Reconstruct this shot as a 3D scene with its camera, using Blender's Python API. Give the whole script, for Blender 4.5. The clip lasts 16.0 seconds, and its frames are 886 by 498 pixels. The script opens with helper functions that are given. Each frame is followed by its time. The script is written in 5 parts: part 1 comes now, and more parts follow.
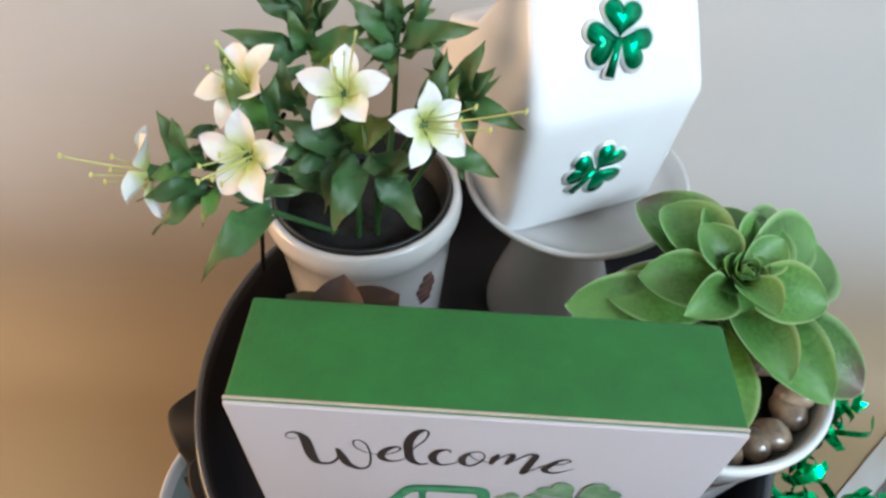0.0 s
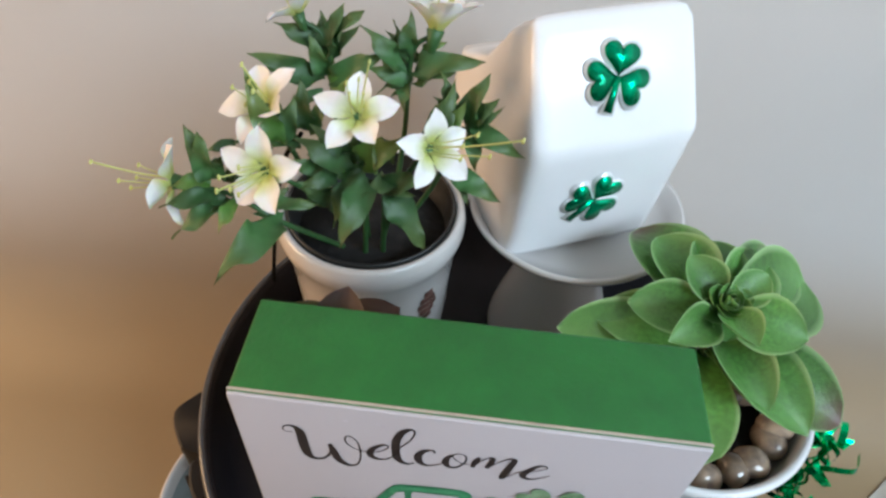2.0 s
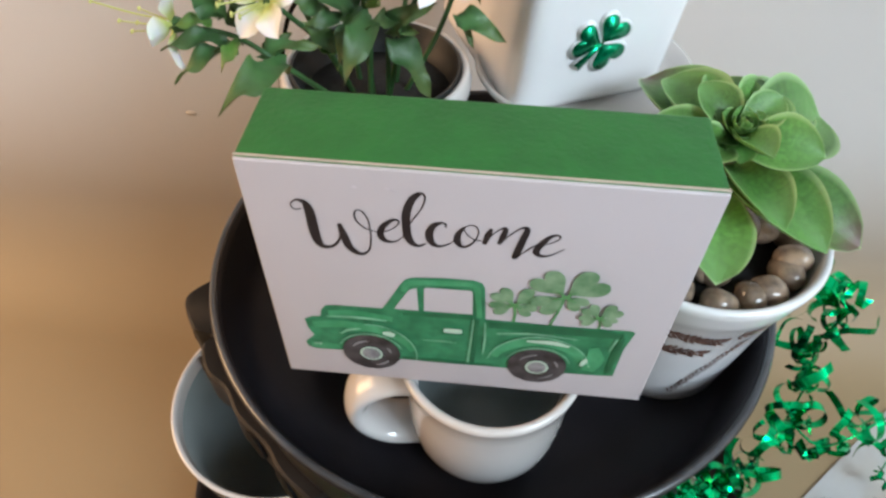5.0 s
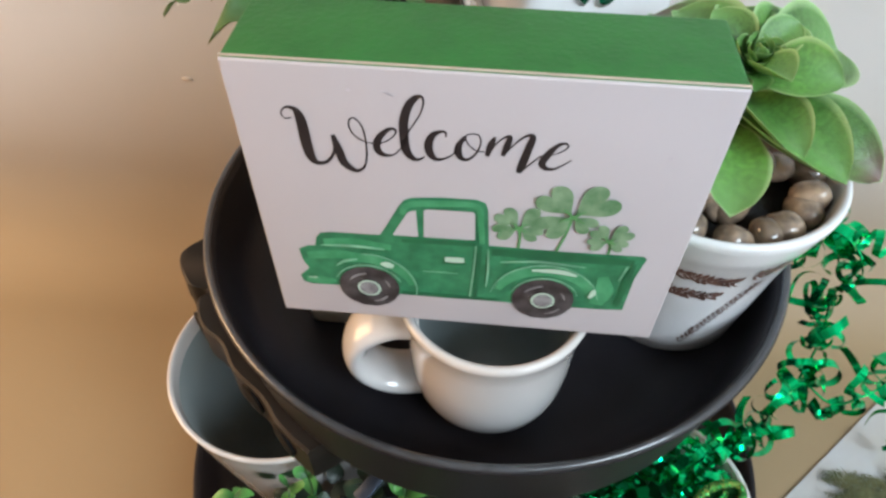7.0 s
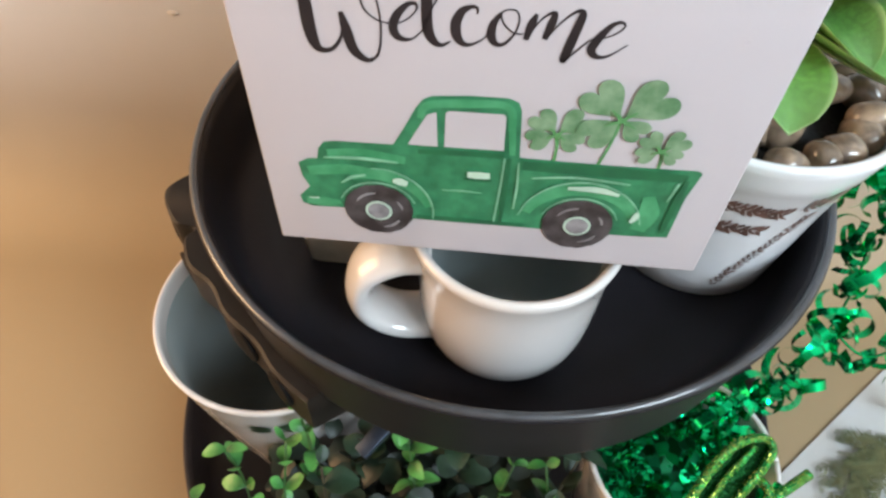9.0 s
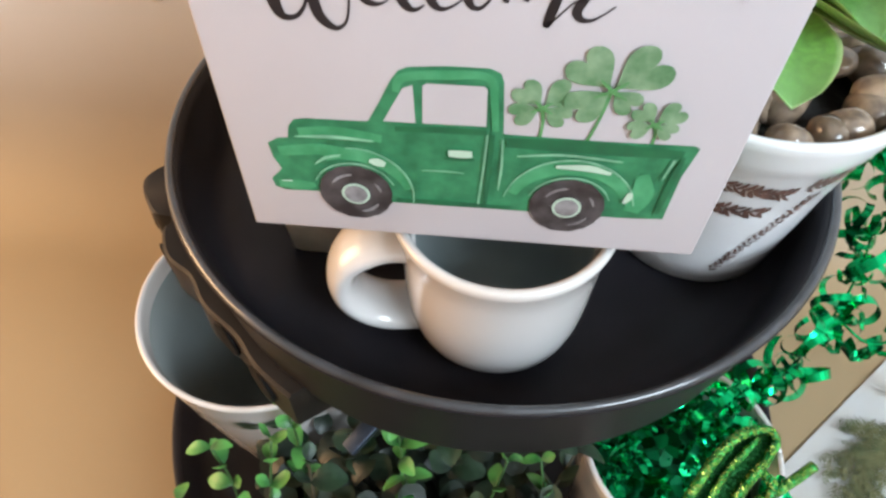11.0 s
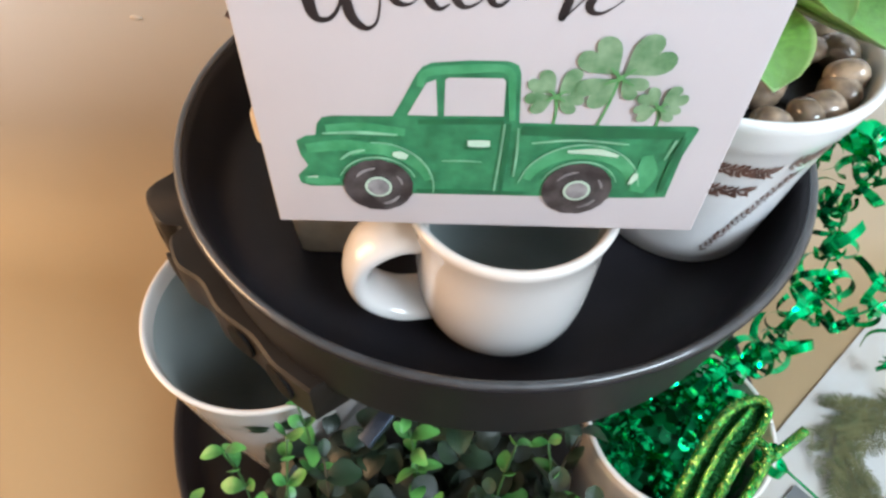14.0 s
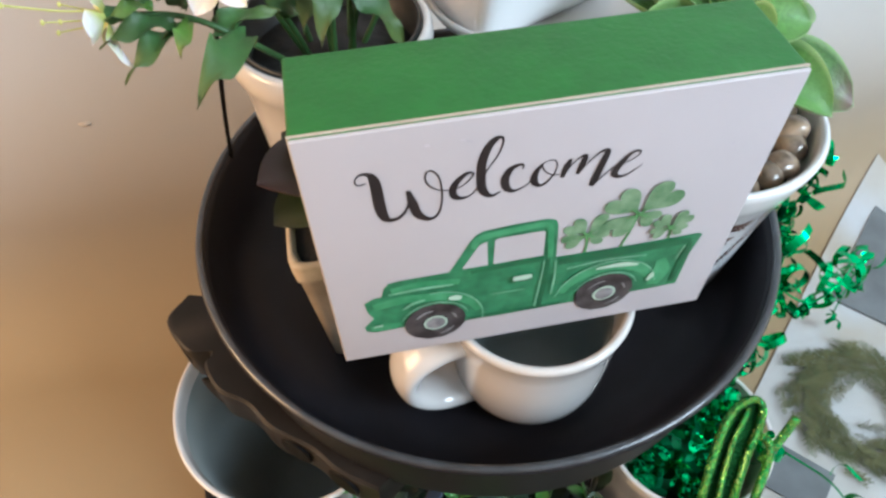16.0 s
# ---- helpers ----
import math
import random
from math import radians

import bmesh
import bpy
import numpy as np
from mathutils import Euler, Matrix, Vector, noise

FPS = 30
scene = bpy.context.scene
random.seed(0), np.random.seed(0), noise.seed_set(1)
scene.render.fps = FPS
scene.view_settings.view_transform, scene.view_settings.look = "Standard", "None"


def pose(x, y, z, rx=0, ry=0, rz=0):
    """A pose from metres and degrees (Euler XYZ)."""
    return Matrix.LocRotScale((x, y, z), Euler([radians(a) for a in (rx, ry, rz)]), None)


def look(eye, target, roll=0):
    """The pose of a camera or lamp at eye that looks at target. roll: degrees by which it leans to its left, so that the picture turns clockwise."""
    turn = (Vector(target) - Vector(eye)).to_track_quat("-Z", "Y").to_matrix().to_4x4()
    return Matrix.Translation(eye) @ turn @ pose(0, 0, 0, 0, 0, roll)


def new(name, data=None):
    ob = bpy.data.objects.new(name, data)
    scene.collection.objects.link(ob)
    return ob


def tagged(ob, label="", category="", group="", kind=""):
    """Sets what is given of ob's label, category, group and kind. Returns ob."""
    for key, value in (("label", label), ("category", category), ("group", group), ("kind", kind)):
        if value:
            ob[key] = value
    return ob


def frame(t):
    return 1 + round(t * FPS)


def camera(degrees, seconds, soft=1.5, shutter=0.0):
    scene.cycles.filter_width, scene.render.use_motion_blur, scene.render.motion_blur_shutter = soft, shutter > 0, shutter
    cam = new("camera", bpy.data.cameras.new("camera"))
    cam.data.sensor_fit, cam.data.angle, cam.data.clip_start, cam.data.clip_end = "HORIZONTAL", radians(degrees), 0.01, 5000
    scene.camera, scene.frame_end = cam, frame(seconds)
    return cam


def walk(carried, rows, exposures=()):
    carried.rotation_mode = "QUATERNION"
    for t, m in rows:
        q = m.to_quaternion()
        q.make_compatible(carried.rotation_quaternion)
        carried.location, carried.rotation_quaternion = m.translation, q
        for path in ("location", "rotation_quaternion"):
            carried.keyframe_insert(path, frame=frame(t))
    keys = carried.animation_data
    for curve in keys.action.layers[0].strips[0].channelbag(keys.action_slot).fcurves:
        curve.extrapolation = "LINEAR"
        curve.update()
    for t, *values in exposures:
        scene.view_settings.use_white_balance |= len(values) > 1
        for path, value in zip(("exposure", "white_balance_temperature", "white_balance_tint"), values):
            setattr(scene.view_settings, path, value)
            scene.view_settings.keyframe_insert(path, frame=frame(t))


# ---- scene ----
cam = camera(66.82, 16.0, soft=2.7)
# seconds, eye, point looked at, lean
PATH = [
    (0, (-0.0095, -0.0758, 0.5134), (-0.0147, 0.1210, 0.2870), 2.27),
    (0.5, (-0.0122, -0.0732, 0.5272), (-0.0267, 0.1316, 0.3085), 2.25),
    (1, (-0.0147, -0.0748, 0.5274), (-0.0333, 0.1280, 0.3071), 2.73),
    (1.5, (-0.0019, -0.0802, 0.5236), (-0.0103, 0.1227, 0.3028), 4.71),
    (2, (-0.0038, -0.0873, 0.5222), (-0.0159, 0.1176, 0.3034), 3.79),
    (2.5, (-0.0043, -0.0932, 0.5124), (-0.0155, 0.1081, 0.2903), 4.16),
    (3, (0.0024, -0.1033, 0.5161), (-0.0101, 0.0980, 0.2939), 2.31),
    (3.5, (-0.0037, -0.1014, 0.5077), (-0.0157, 0.1034, 0.2888), 1.01),
    (4, (0.0008, -0.1152, 0.4917), (-0.0118, 0.0825, 0.2664), 2.59),
    (4.5, (0.0008, -0.1222, 0.4853), (-0.0149, 0.0775, 0.2620), 2.00),
    (5, (0.0018, -0.1283, 0.4792), (-0.0138, 0.0722, 0.2566), 1.33),
    (7.5, (0.0037, -0.1370, 0.4452), (-0.0130, 0.0595, 0.2192), 0.62),
    (8, (0.0014, -0.1308, 0.4330), (-0.0094, 0.0590, 0.2010), 1.98),
    (8.5, (-0.0010, -0.1314, 0.4312), (-0.0135, 0.0583, 0.1992), 1.71),
    (9, (-0.0047, -0.1303, 0.4267), (-0.0169, 0.0575, 0.1931), 2.02),
    (11.5, (0.0007, -0.1241, 0.4143), (-0.0125, 0.0605, 0.1782), 0.97),
    (12, (-0.0068, -0.1271, 0.4120), (-0.0216, 0.0564, 0.1752), 0.61),
    (12.5, (-0.0112, -0.1304, 0.4109), (-0.0251, 0.0532, 0.1741), 0.94),
    (13, (-0.0117, -0.1324, 0.4014), (-0.0256, 0.0500, 0.1636), 1.06),
    (13.5, (-0.0056, -0.1303, 0.4022), (-0.0094, 0.0528, 0.1646), 2.04),
    (14, (-0.0138, -0.1377, 0.4206), (-0.0126, 0.0522, 0.1884), 1.74),
    (14.5, (-0.0197, -0.1322, 0.4321), (-0.0067, 0.0588, 0.2011), 1.69),
    (15, (-0.0281, -0.1224, 0.4358), (-0.0039, 0.0623, 0.2006), 1.03),
    (15.5, (-0.0420, -0.1227, 0.4497), (-0.0130, 0.0634, 0.2161), -0.32),
    (16, (-0.0479, -0.1166, 0.4688), (-0.0177, 0.0658, 0.2325), -1.71),
]
EXPOSURES = [(0.0, -0.22, 5850, 7), (1.0, -0.38, 5850, 7), (2.5, -0.36, 5900, 8), (4.0, -0.18, 6050, 9), (5.0, -0.18, 6150, 9), (7.5, 0.02, 6200, 9), (9.0, 0.18, 6250, 9), (11.5, 0.28, 6250, 10), (13.0, 0.36, 6200, 9), (13.5, 0.50, 6200, 9), (14.0, 0.38, 6150, 9), (15.0, 0.24, 6000, 8), (16.0, 0.1, 5850, 7)]
walk(cam, [(t, look(eye, target, lean)) for t, eye, target, lean in PATH], exposures=EXPOSURES)

# ---- world and light ----
world = bpy.data.worlds.new("world")
world.use_nodes = True
scene.world = world
wn = world.node_tree.nodes
sky = wn.new("ShaderNodeTexSky")
sky.sky_type, sky.sun_disc, sky.sun_elevation, sky.sun_rotation = "NISHITA", False, radians(35), radians(150)
world.node_tree.links.new(sky.outputs[0], wn["Background"].inputs[0])
wn["Background"].inputs[1].default_value = 0.1


def area_lamp(name, place, target, sx, sy, watts, colour):
    lamp = bpy.data.lights.new(name, "AREA")
    lamp.shape, lamp.size, lamp.size_y, lamp.energy, lamp.color = "RECTANGLE", sx, sy, watts, colour
    ob = new(name, lamp)
    ob.matrix_world = look(place, target)
    return ob


WINDOW_W, WARM_W = 68.0, 20.0
area_lamp("window_daylight", (1.45, -1.19, 1.62), (0.20, 0.1, 0.25), 1.06, 0.86, WINDOW_W, (0.78, 0.91, 1.0))
# Warm light comes from the left; the lamp added for it is unseen.
area_lamp("warm_light_unseen_source", (-1.28, -0.08, 0.62), (-0.05, 0.08, 0.24), 0.60, 0.80, WARM_W, (1.0, 0.59, 0.29))


# ---- materials ----
def mat(name, colour, rough=0.5, metal=0.0, vary=0.12, scale=40.0, fine=0.0, bump=0.0, bump_scale=200.0, coat=0.0, second=None, random=0.0, sub=0.0, spec=None):
    """A principled surface: a broad and a fine variation of the colour, and a fine relief."""
    m = bpy.data.materials.new(name)
    m.use_nodes = True
    nt = m.node_tree
    n, l = nt.nodes, nt.links
    p = n["Principled BSDF"]
    p.inputs["Roughness"].default_value, p.inputs["Metallic"].default_value = rough, metal
    if coat:
        p.inputs["Coat Weight"].default_value, p.inputs["Coat Roughness"].default_value = coat, 0.06
    if sub:
        p.inputs["Subsurface Weight"].default_value, p.inputs["Subsurface Radius"].default_value = sub, (0.004, 0.006, 0.002)
    if spec is not None:
        p.inputs["Specular IOR Level"].default_value = spec
    co = n.new("ShaderNodeTexCoord")
    tex = n.new("ShaderNodeTexNoise")
    tex.inputs["Scale"].default_value, tex.inputs["Detail"].default_value = scale, 5
    l.new(co.outputs["Object"], tex.inputs["Vector"])
    ramp = n.new("ShaderNodeValToRGB")
    a = Vector(colour[:3])
    b = Vector(second) if second else a * (1 - vary)
    if not second:
        a = a * (1 + vary * 0.6)
    ramp.color_ramp.elements[0].position, ramp.color_ramp.elements[1].position = 0.35, 0.65
    ramp.color_ramp.elements[0].color, ramp.color_ramp.elements[1].color = (*b, 1), (*a, 1)
    l.new(tex.outputs[0], ramp.inputs[0])
    out = ramp.outputs[0]
    if fine or random:
        hsv = n.new("ShaderNodeHueSaturation")
        l.new(out, hsv.inputs["Color"])
        v = n.new("ShaderNodeMath")
        v.operation, v.inputs[1].default_value, v.inputs[2].default_value = "MULTIPLY_ADD", 2 * (fine or random), 1 - (fine or random)
        if fine:
            t2 = n.new("ShaderNodeTexNoise")
            t2.inputs["Scale"].default_value, t2.inputs["Detail"].default_value = bump_scale, 3
            l.new(co.outputs["Object"], t2.inputs["Vector"])
            l.new(t2.outputs[0], v.inputs[0])
        else:
            info = n.new("ShaderNodeObjectInfo")
            l.new(info.outputs["Random"], v.inputs[0])
        l.new(v.outputs[0], hsv.inputs["Value"])
        out = hsv.outputs[0]
    l.new(out, p.inputs["Base Color"])
    if bump:
        t3 = n.new("ShaderNodeTexNoise")
        t3.inputs["Scale"].default_value, t3.inputs["Detail"].default_value = bump_scale, 4
        l.new(co.outputs["Object"], t3.inputs["Vector"])
        bn = n.new("ShaderNodeBump")
        bn.inputs["Strength"].default_value, bn.inputs["Distance"].default_value = bump, 0.001
        l.new(t3.outputs[0], bn.inputs["Height"])
        l.new(bn.outputs[0], p.inputs["Normal"])
    return m


def glitter(name, colours, scale, rough=0.25):
    """Foil flakes, each turned its own way and of its own tint."""
    m = bpy.data.materials.new(name)
    m.use_nodes = True
    n, l = m.node_tree.nodes, m.node_tree.links
    p = n["Principled BSDF"]
    p.inputs["Roughness"].default_value, p.inputs["Metallic"].default_value = rough, 0.9
    co = n.new("ShaderNodeTexCoord")
    vo = n.new("ShaderNodeTexVoronoi")
    vo.inputs["Scale"].default_value = scale
    l.new(co.outputs["Object"], vo.inputs["Vector"])
    sep = n.new("ShaderNodeSeparateColor")
    l.new(vo.outputs["Color"], sep.inputs[0])
    ramp = n.new("ShaderNodeValToRGB")
    ramp.color_ramp.interpolation = "CONSTANT"
    for k, c in enumerate(colours):
        e = ramp.color_ramp.elements[k] if k < 2 else ramp.color_ramp.elements.new(k / len(colours))
        e.position, e.color = k / len(colours), (*c, 1)
    l.new(sep.outputs[0], ramp.inputs[0])
    l.new(ramp.outputs[0], p.inputs["Base Color"])
    geo = n.new("ShaderNodeNewGeometry")
    mix = n.new("ShaderNodeVectorMath")
    mix.operation = "MULTIPLY_ADD"
    mix.inputs[1].default_value = (1.3, 1.3, 1.3)
    sub = n.new("ShaderNodeVectorMath")
    sub.operation = "SUBTRACT"
    sub.inputs[1].default_value = (0.5, 0.5, 0.5)
    l.new(vo.outputs["Color"], sub.inputs[0])
    l.new(sub.outputs[0], mix.inputs[0])
    l.new(geo.outputs["Normal"], mix.inputs[2])
    nrm = n.new("ShaderNodeVectorMath")
    nrm.operation = "NORMALIZE"
    l.new(mix.outputs[0], nrm.inputs[0])
    l.new(nrm.outputs[0], p.inputs["Normal"])
    return m


def leafy(name, base, tip, rough=0.45, edge=None, random=0.25, sub=0.15, along="Y", reach=0.05):
    """Leaf: its colour runs from base to tip by the leaf's own length, with veins and a spread from leaf to leaf."""
    m = mat(name, base, rough, vary=0.25, scale=120, bump=0.25, bump_scale=350, random=random, sub=sub)
    n, l = m.node_tree.nodes, m.node_tree.links
    p = n["Principled BSDF"]
    co = n["Texture Coordinate"]
    sep = n.new("ShaderNodeSeparateXYZ")
    l.new(co.outputs["Object"], sep.inputs[0])
    rng = n.new("ShaderNodeMapRange")
    rng.inputs["From Min"].default_value, rng.inputs["From Max"].default_value = reach * 0.35, reach
    l.new(sep.outputs[along], rng.inputs["Value"])
    mix = n.new("ShaderNodeMix")
    mix.data_type = "RGBA"
    l.new(rng.outputs[0], mix.inputs["Factor"])
    src = p.inputs["Base Color"].links[0].from_socket
    l.new(src, mix.inputs["A"])
    mix.inputs["B"].default_value = (*tip, 1)
    l.new(mix.outputs["Result"], p.inputs["Base Color"])
    return m


M_WALL = mat("painted_wall", (0.78, 0.75, 0.72), 0.75, vary=0.03, scale=3, bump=0.12, bump_scale=160)
# Counter colour, also painted up the wall in place of warm light.
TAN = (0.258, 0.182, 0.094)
M_WALL2 = mat("wall_painted_warm_fade", (0.545, 0.53, 0.51), 0.6, vary=0.03, scale=3, bump=0.10, bump_scale=160)


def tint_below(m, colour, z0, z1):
    """Fades the colour between two heights, so a warm cast of light is painted in."""
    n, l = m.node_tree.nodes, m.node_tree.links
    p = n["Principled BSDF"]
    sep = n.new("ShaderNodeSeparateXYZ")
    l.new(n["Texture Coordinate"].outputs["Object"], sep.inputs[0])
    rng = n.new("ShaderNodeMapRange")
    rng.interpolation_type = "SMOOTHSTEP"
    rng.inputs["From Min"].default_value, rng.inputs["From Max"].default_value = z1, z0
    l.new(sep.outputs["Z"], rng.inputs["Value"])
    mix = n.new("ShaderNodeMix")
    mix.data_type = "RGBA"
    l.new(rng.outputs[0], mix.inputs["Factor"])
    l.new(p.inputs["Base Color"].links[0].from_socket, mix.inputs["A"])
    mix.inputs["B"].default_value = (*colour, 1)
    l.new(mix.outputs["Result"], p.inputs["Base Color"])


# The wall's warm, shaded foot is put into its colour.
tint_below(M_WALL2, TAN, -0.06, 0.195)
M_CEIL = mat("ceiling_paint", (0.80, 0.79, 0.77), 0.9, vary=0.03, scale=2)
M_FLOOR = mat("floor_boards", (0.30, 0.20, 0.12), 0.5, vary=0.3, scale=6)
M_BLACK = mat("matt_black_enamel", (0.0125, 0.0117, 0.0145), 0.44, spec=0.2, vary=0.25, scale=25, bump=0.04, bump_scale=300)
M_BLACKRIM = mat("highlight_grey_rim", (0.030, 0.033, 0.040), 0.30, vary=0.4, scale=60, coat=0.6)
M_WIRE = mat("black_wire", (0.004, 0.004, 0.004), 0.6, spec=0.1)
M_STEEL = mat("dull_steel", (0.030, 0.042, 0.065), 0.36, 0.6)
M_DARKWOOD = mat("dark_bracket", (0.014, 0.011, 0.009), 0.48, spec=0.2, vary=0.5, scale=30)
M_CERAM = mat("white_glazed_ceramic", (0.565, 0.54, 0.52), 0.16, vary=0.03, scale=20, coat=0.4)
M_POT = mat("cool_white_glaze", (0.69, 0.69, 0.70), 0.2, vary=0.05, scale=30, coat=0.3)
M_JAR = mat("satin_white_ceramic", (0.79, 0.78, 0.785), 0.18, vary=0.02, scale=20)
# Darker than the outer ceramic: the mug's inner shade is put into this colour.
M_CERAM_IN = mat("darker_grey_inside", (0.20, 0.228, 0.228), 0.42, vary=0.08, scale=20)
M_CREAM = mat("cream_earthenware", (0.60, 0.50, 0.37), 0.45, second=(0.40, 0.31, 0.21), scale=55, bump=0.3, bump_scale=180)
M_GREENTOP = mat("green_painted_wood", (0.014, 0.124, 0.017), 0.55, vary=0.12, scale=60, fine=0.08, bump=0.35, bump_scale=500)
# The face's white is lowered to carry the shade that falls on it.
M_PAPER = mat("shade_greyed_printed_face", (0.475, 0.435, 0.452), 0.5, vary=0.015, scale=30, bump=0.03, bump_scale=600)
M_EDGE = mat("raw_board_edge", (0.42, 0.35, 0.28), 0.7, vary=0.15, scale=90)
M_INK = mat("black_ink", (0.018, 0.012, 0.014), 0.5, vary=0.3, scale=60)
M_SMUDGE = mat("grey_smudge", (0.50, 0.46, 0.49), 0.6, vary=0.15, scale=300)
M_TRUCK = mat("green_watercolour", (0.038, 0.218, 0.098), 0.5, second=(0.016, 0.128, 0.055), scale=150, fine=0.14, bump_scale=420)
M_TRUCK_L = mat("light_green_watercolour", (0.075, 0.32, 0.15), 0.5, second=(0.035, 0.22, 0.09), scale=140)
M_TRUCK_D = mat("deep_green_watercolour", (0.015, 0.13, 0.05), 0.5, second=(0.01, 0.09, 0.04), scale=90)
M_WASH = mat("white_brush_stroke", (0.44, 0.58, 0.47), 0.5, vary=0.1, scale=150)
M_PEN = mat("pale_green_pen", (0.20, 0.42, 0.27), 0.5, vary=0.25, scale=200)
M_TYRE = mat("black_watercolour", (0.022, 0.016, 0.018), 0.5, second=(0.075, 0.065, 0.068), scale=160)
M_HUB = mat("grey_watercolour", (0.28, 0.27, 0.28), 0.5, second=(0.14, 0.13, 0.14), scale=200)
M_CLOVER = mat("clover_watercolour", (0.215, 0.330, 0.200), 0.5, second=(0.080, 0.190, 0.085), scale=190)
M_CLOVER_D = mat("clover_stem_watercolour", (0.09, 0.26, 0.09), 0.5)
M_LILYLEAF = leafy("lily_leaf", (0.042, 0.108, 0.030), (0.095, 0.140, 0.038), 0.52, reach=0.03, random=0.35)
M_LILYLEAF2 = leafy("pale_lily_leaf", (0.075, 0.17, 0.028), (0.16, 0.19, 0.05), 0.4, reach=0.03, random=0.3)
M_PETAL = leafy("white_petal", (0.50, 0.54, 0.16), (0.76, 0.74, 0.71), 0.5, reach=0.011, random=0.05, sub=0.3)
M_STAMEN = mat("yellow_green_stamen", (0.50, 0.52, 0.16), 0.5, vary=0.15)
M_STEM = mat("green_stem", (0.032, 0.090, 0.024), 0.5, vary=0.25)
M_SOIL = mat("dark_soil", (0.012, 0.010, 0.009), 0.9, vary=0.5, scale=150, bump=0.9, bump_scale=250)
M_BLACKPOT = mat("black_plastic_pot", (0.012, 0.013, 0.013), 0.45, vary=0.2)
M_SUCC = leafy("succulent_leaf", (0.090, 0.225, 0.046), (0.130, 0.275, 0.078), 0.38, reach=0.045, random=0.32, sub=0.25)


def pale_rim(m, colour, lo=0.62, amount=0.9):
    """A paler margin along a leaf's edge."""
    n, l = m.node_tree.nodes, m.node_tree.links
    p = n["Principled BSDF"]
    at = n.new("ShaderNodeAttribute")
    at.attribute_name = "rim"
    rng = n.new("ShaderNodeMapRange")
    rng.inputs["From Min"].default_value, rng.inputs["To Max"].default_value = lo, amount
    l.new(at.outputs["Fac"], rng.inputs["Value"])
    mix = n.new("ShaderNodeMix")
    mix.data_type = "RGBA"
    l.new(rng.outputs[0], mix.inputs["Factor"])
    l.new(p.inputs["Base Color"].links[0].from_socket, mix.inputs["A"])
    mix.inputs["B"].default_value = (*colour, 1)
    l.new(mix.outputs["Result"], p.inputs["Base Color"])


pale_rim(M_SUCC, (0.36, 0.53, 0.25), 0.84)
for node in M_SUCC.node_tree.nodes:
    if node.type == "TEX_NOISE":
        node.inputs["Scale"].default_value *= 0.16
    if node.type == "BUMP":
        node.inputs["Strength"].default_value, node.inputs["Distance"].default_value = 0.16, 0.012
M_SUCC_TIP = M_SUCC.copy()
M_SUCC_TIP.name = "plum_tipped_succulent_leaf"
M_SUCC_BROWN = leafy("bronze_succulent_leaf", (0.060, 0.042, 0.024), (0.075, 0.034, 0.028), 0.40, reach=0.025, random=0.35, sub=0.15)
M_SUCC_OLIVE = leafy("olive_succulent_leaf", (0.050, 0.095, 0.022), (0.070, 0.060, 0.025), 0.40, reach=0.025, random=0.3, sub=0.15)
M_PEBBLE = mat("brown_pebble", (0.36, 0.26, 0.18), 0.16, second=(0.16, 0.12, 0.095), scale=1.3, random=0.45, coat=0.3)
M_PRINT = mat("brown_print", (0.135, 0.072, 0.056), 0.4, vary=0.5, scale=220)
# Shade under the upper tray is put into the dark leaf colours.
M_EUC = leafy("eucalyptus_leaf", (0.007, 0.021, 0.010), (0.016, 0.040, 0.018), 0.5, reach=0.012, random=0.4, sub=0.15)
M_EUC_L = leafy("fresh_eucalyptus_leaf", (0.028, 0.13, 0.024), (0.10, 0.31, 0.07), 0.4, reach=0.012, random=0.25, sub=0.15)
M_EUC_U = mat("shade_darkened_tangle", (0.011, 0.022, 0.011), 0.45, second=(0.005, 0.011, 0.006), scale=70, fine=0.2, bump_scale=300)
M_BARK = mat("tan_bark", (0.30, 0.20, 0.12), 0.8, vary=0.35, scale=200, bump=0.5, bump_scale=500)
M_TWIG = mat("brown_twig", (0.05, 0.04, 0.02), 0.7, vary=0.3)
M_FOIL = mat("green_foil", (0.010, 0.46, 0.15), 0.20, 0.95, vary=0.35, scale=60, random=0.35)
M_STICKER = mat("green_foil_sticker", (0.008, 0.33, 0.15), 0.24, 0.8, vary=0.55, scale=110, bump=0.5, bump_scale=160)
M_STICKER_RIM = mat("clear_silver_sticker_rim", (0.74, 0.76, 0.77), 0.25, 0.15, vary=0.06)
M_GLITTER = glitter("green_glitter", [(0.02, 0.20, 0.03), (0.06, 0.34, 0.05), (0.25, 0.42, 0.05), (0.01, 0.14, 0.03), (0.03, 0.30, 0.10), (0.02, 0.24, 0.05), (0.01, 0.16, 0.03), (0.55, 0.52, 0.12)], 2300)
M_WAD = glitter("crumpled_green_foil", [(0.004, 0.10, 0.03), (0.006, 0.24, 0.08), (0.003, 0.05, 0.02), (0.010, 0.40, 0.13), (0.004, 0.14, 0.05), (0.004, 0.08, 0.03)], 190, 0.3)
M_GLITTER_D = glitter("dark_green_glitter", [(0.003, 0.028, 0.006), (0.004, 0.045, 0.008), (0.002, 0.022, 0.005), (0.006, 0.065, 0.012), (0.003, 0.036, 0.008), (0.02, 0.11, 0.03)], 2300, 0.35)
M_DECAL = mat("dark_green_leaf_decal", (0.012, 0.05, 0.02), 0.4, vary=0.4, scale=120)
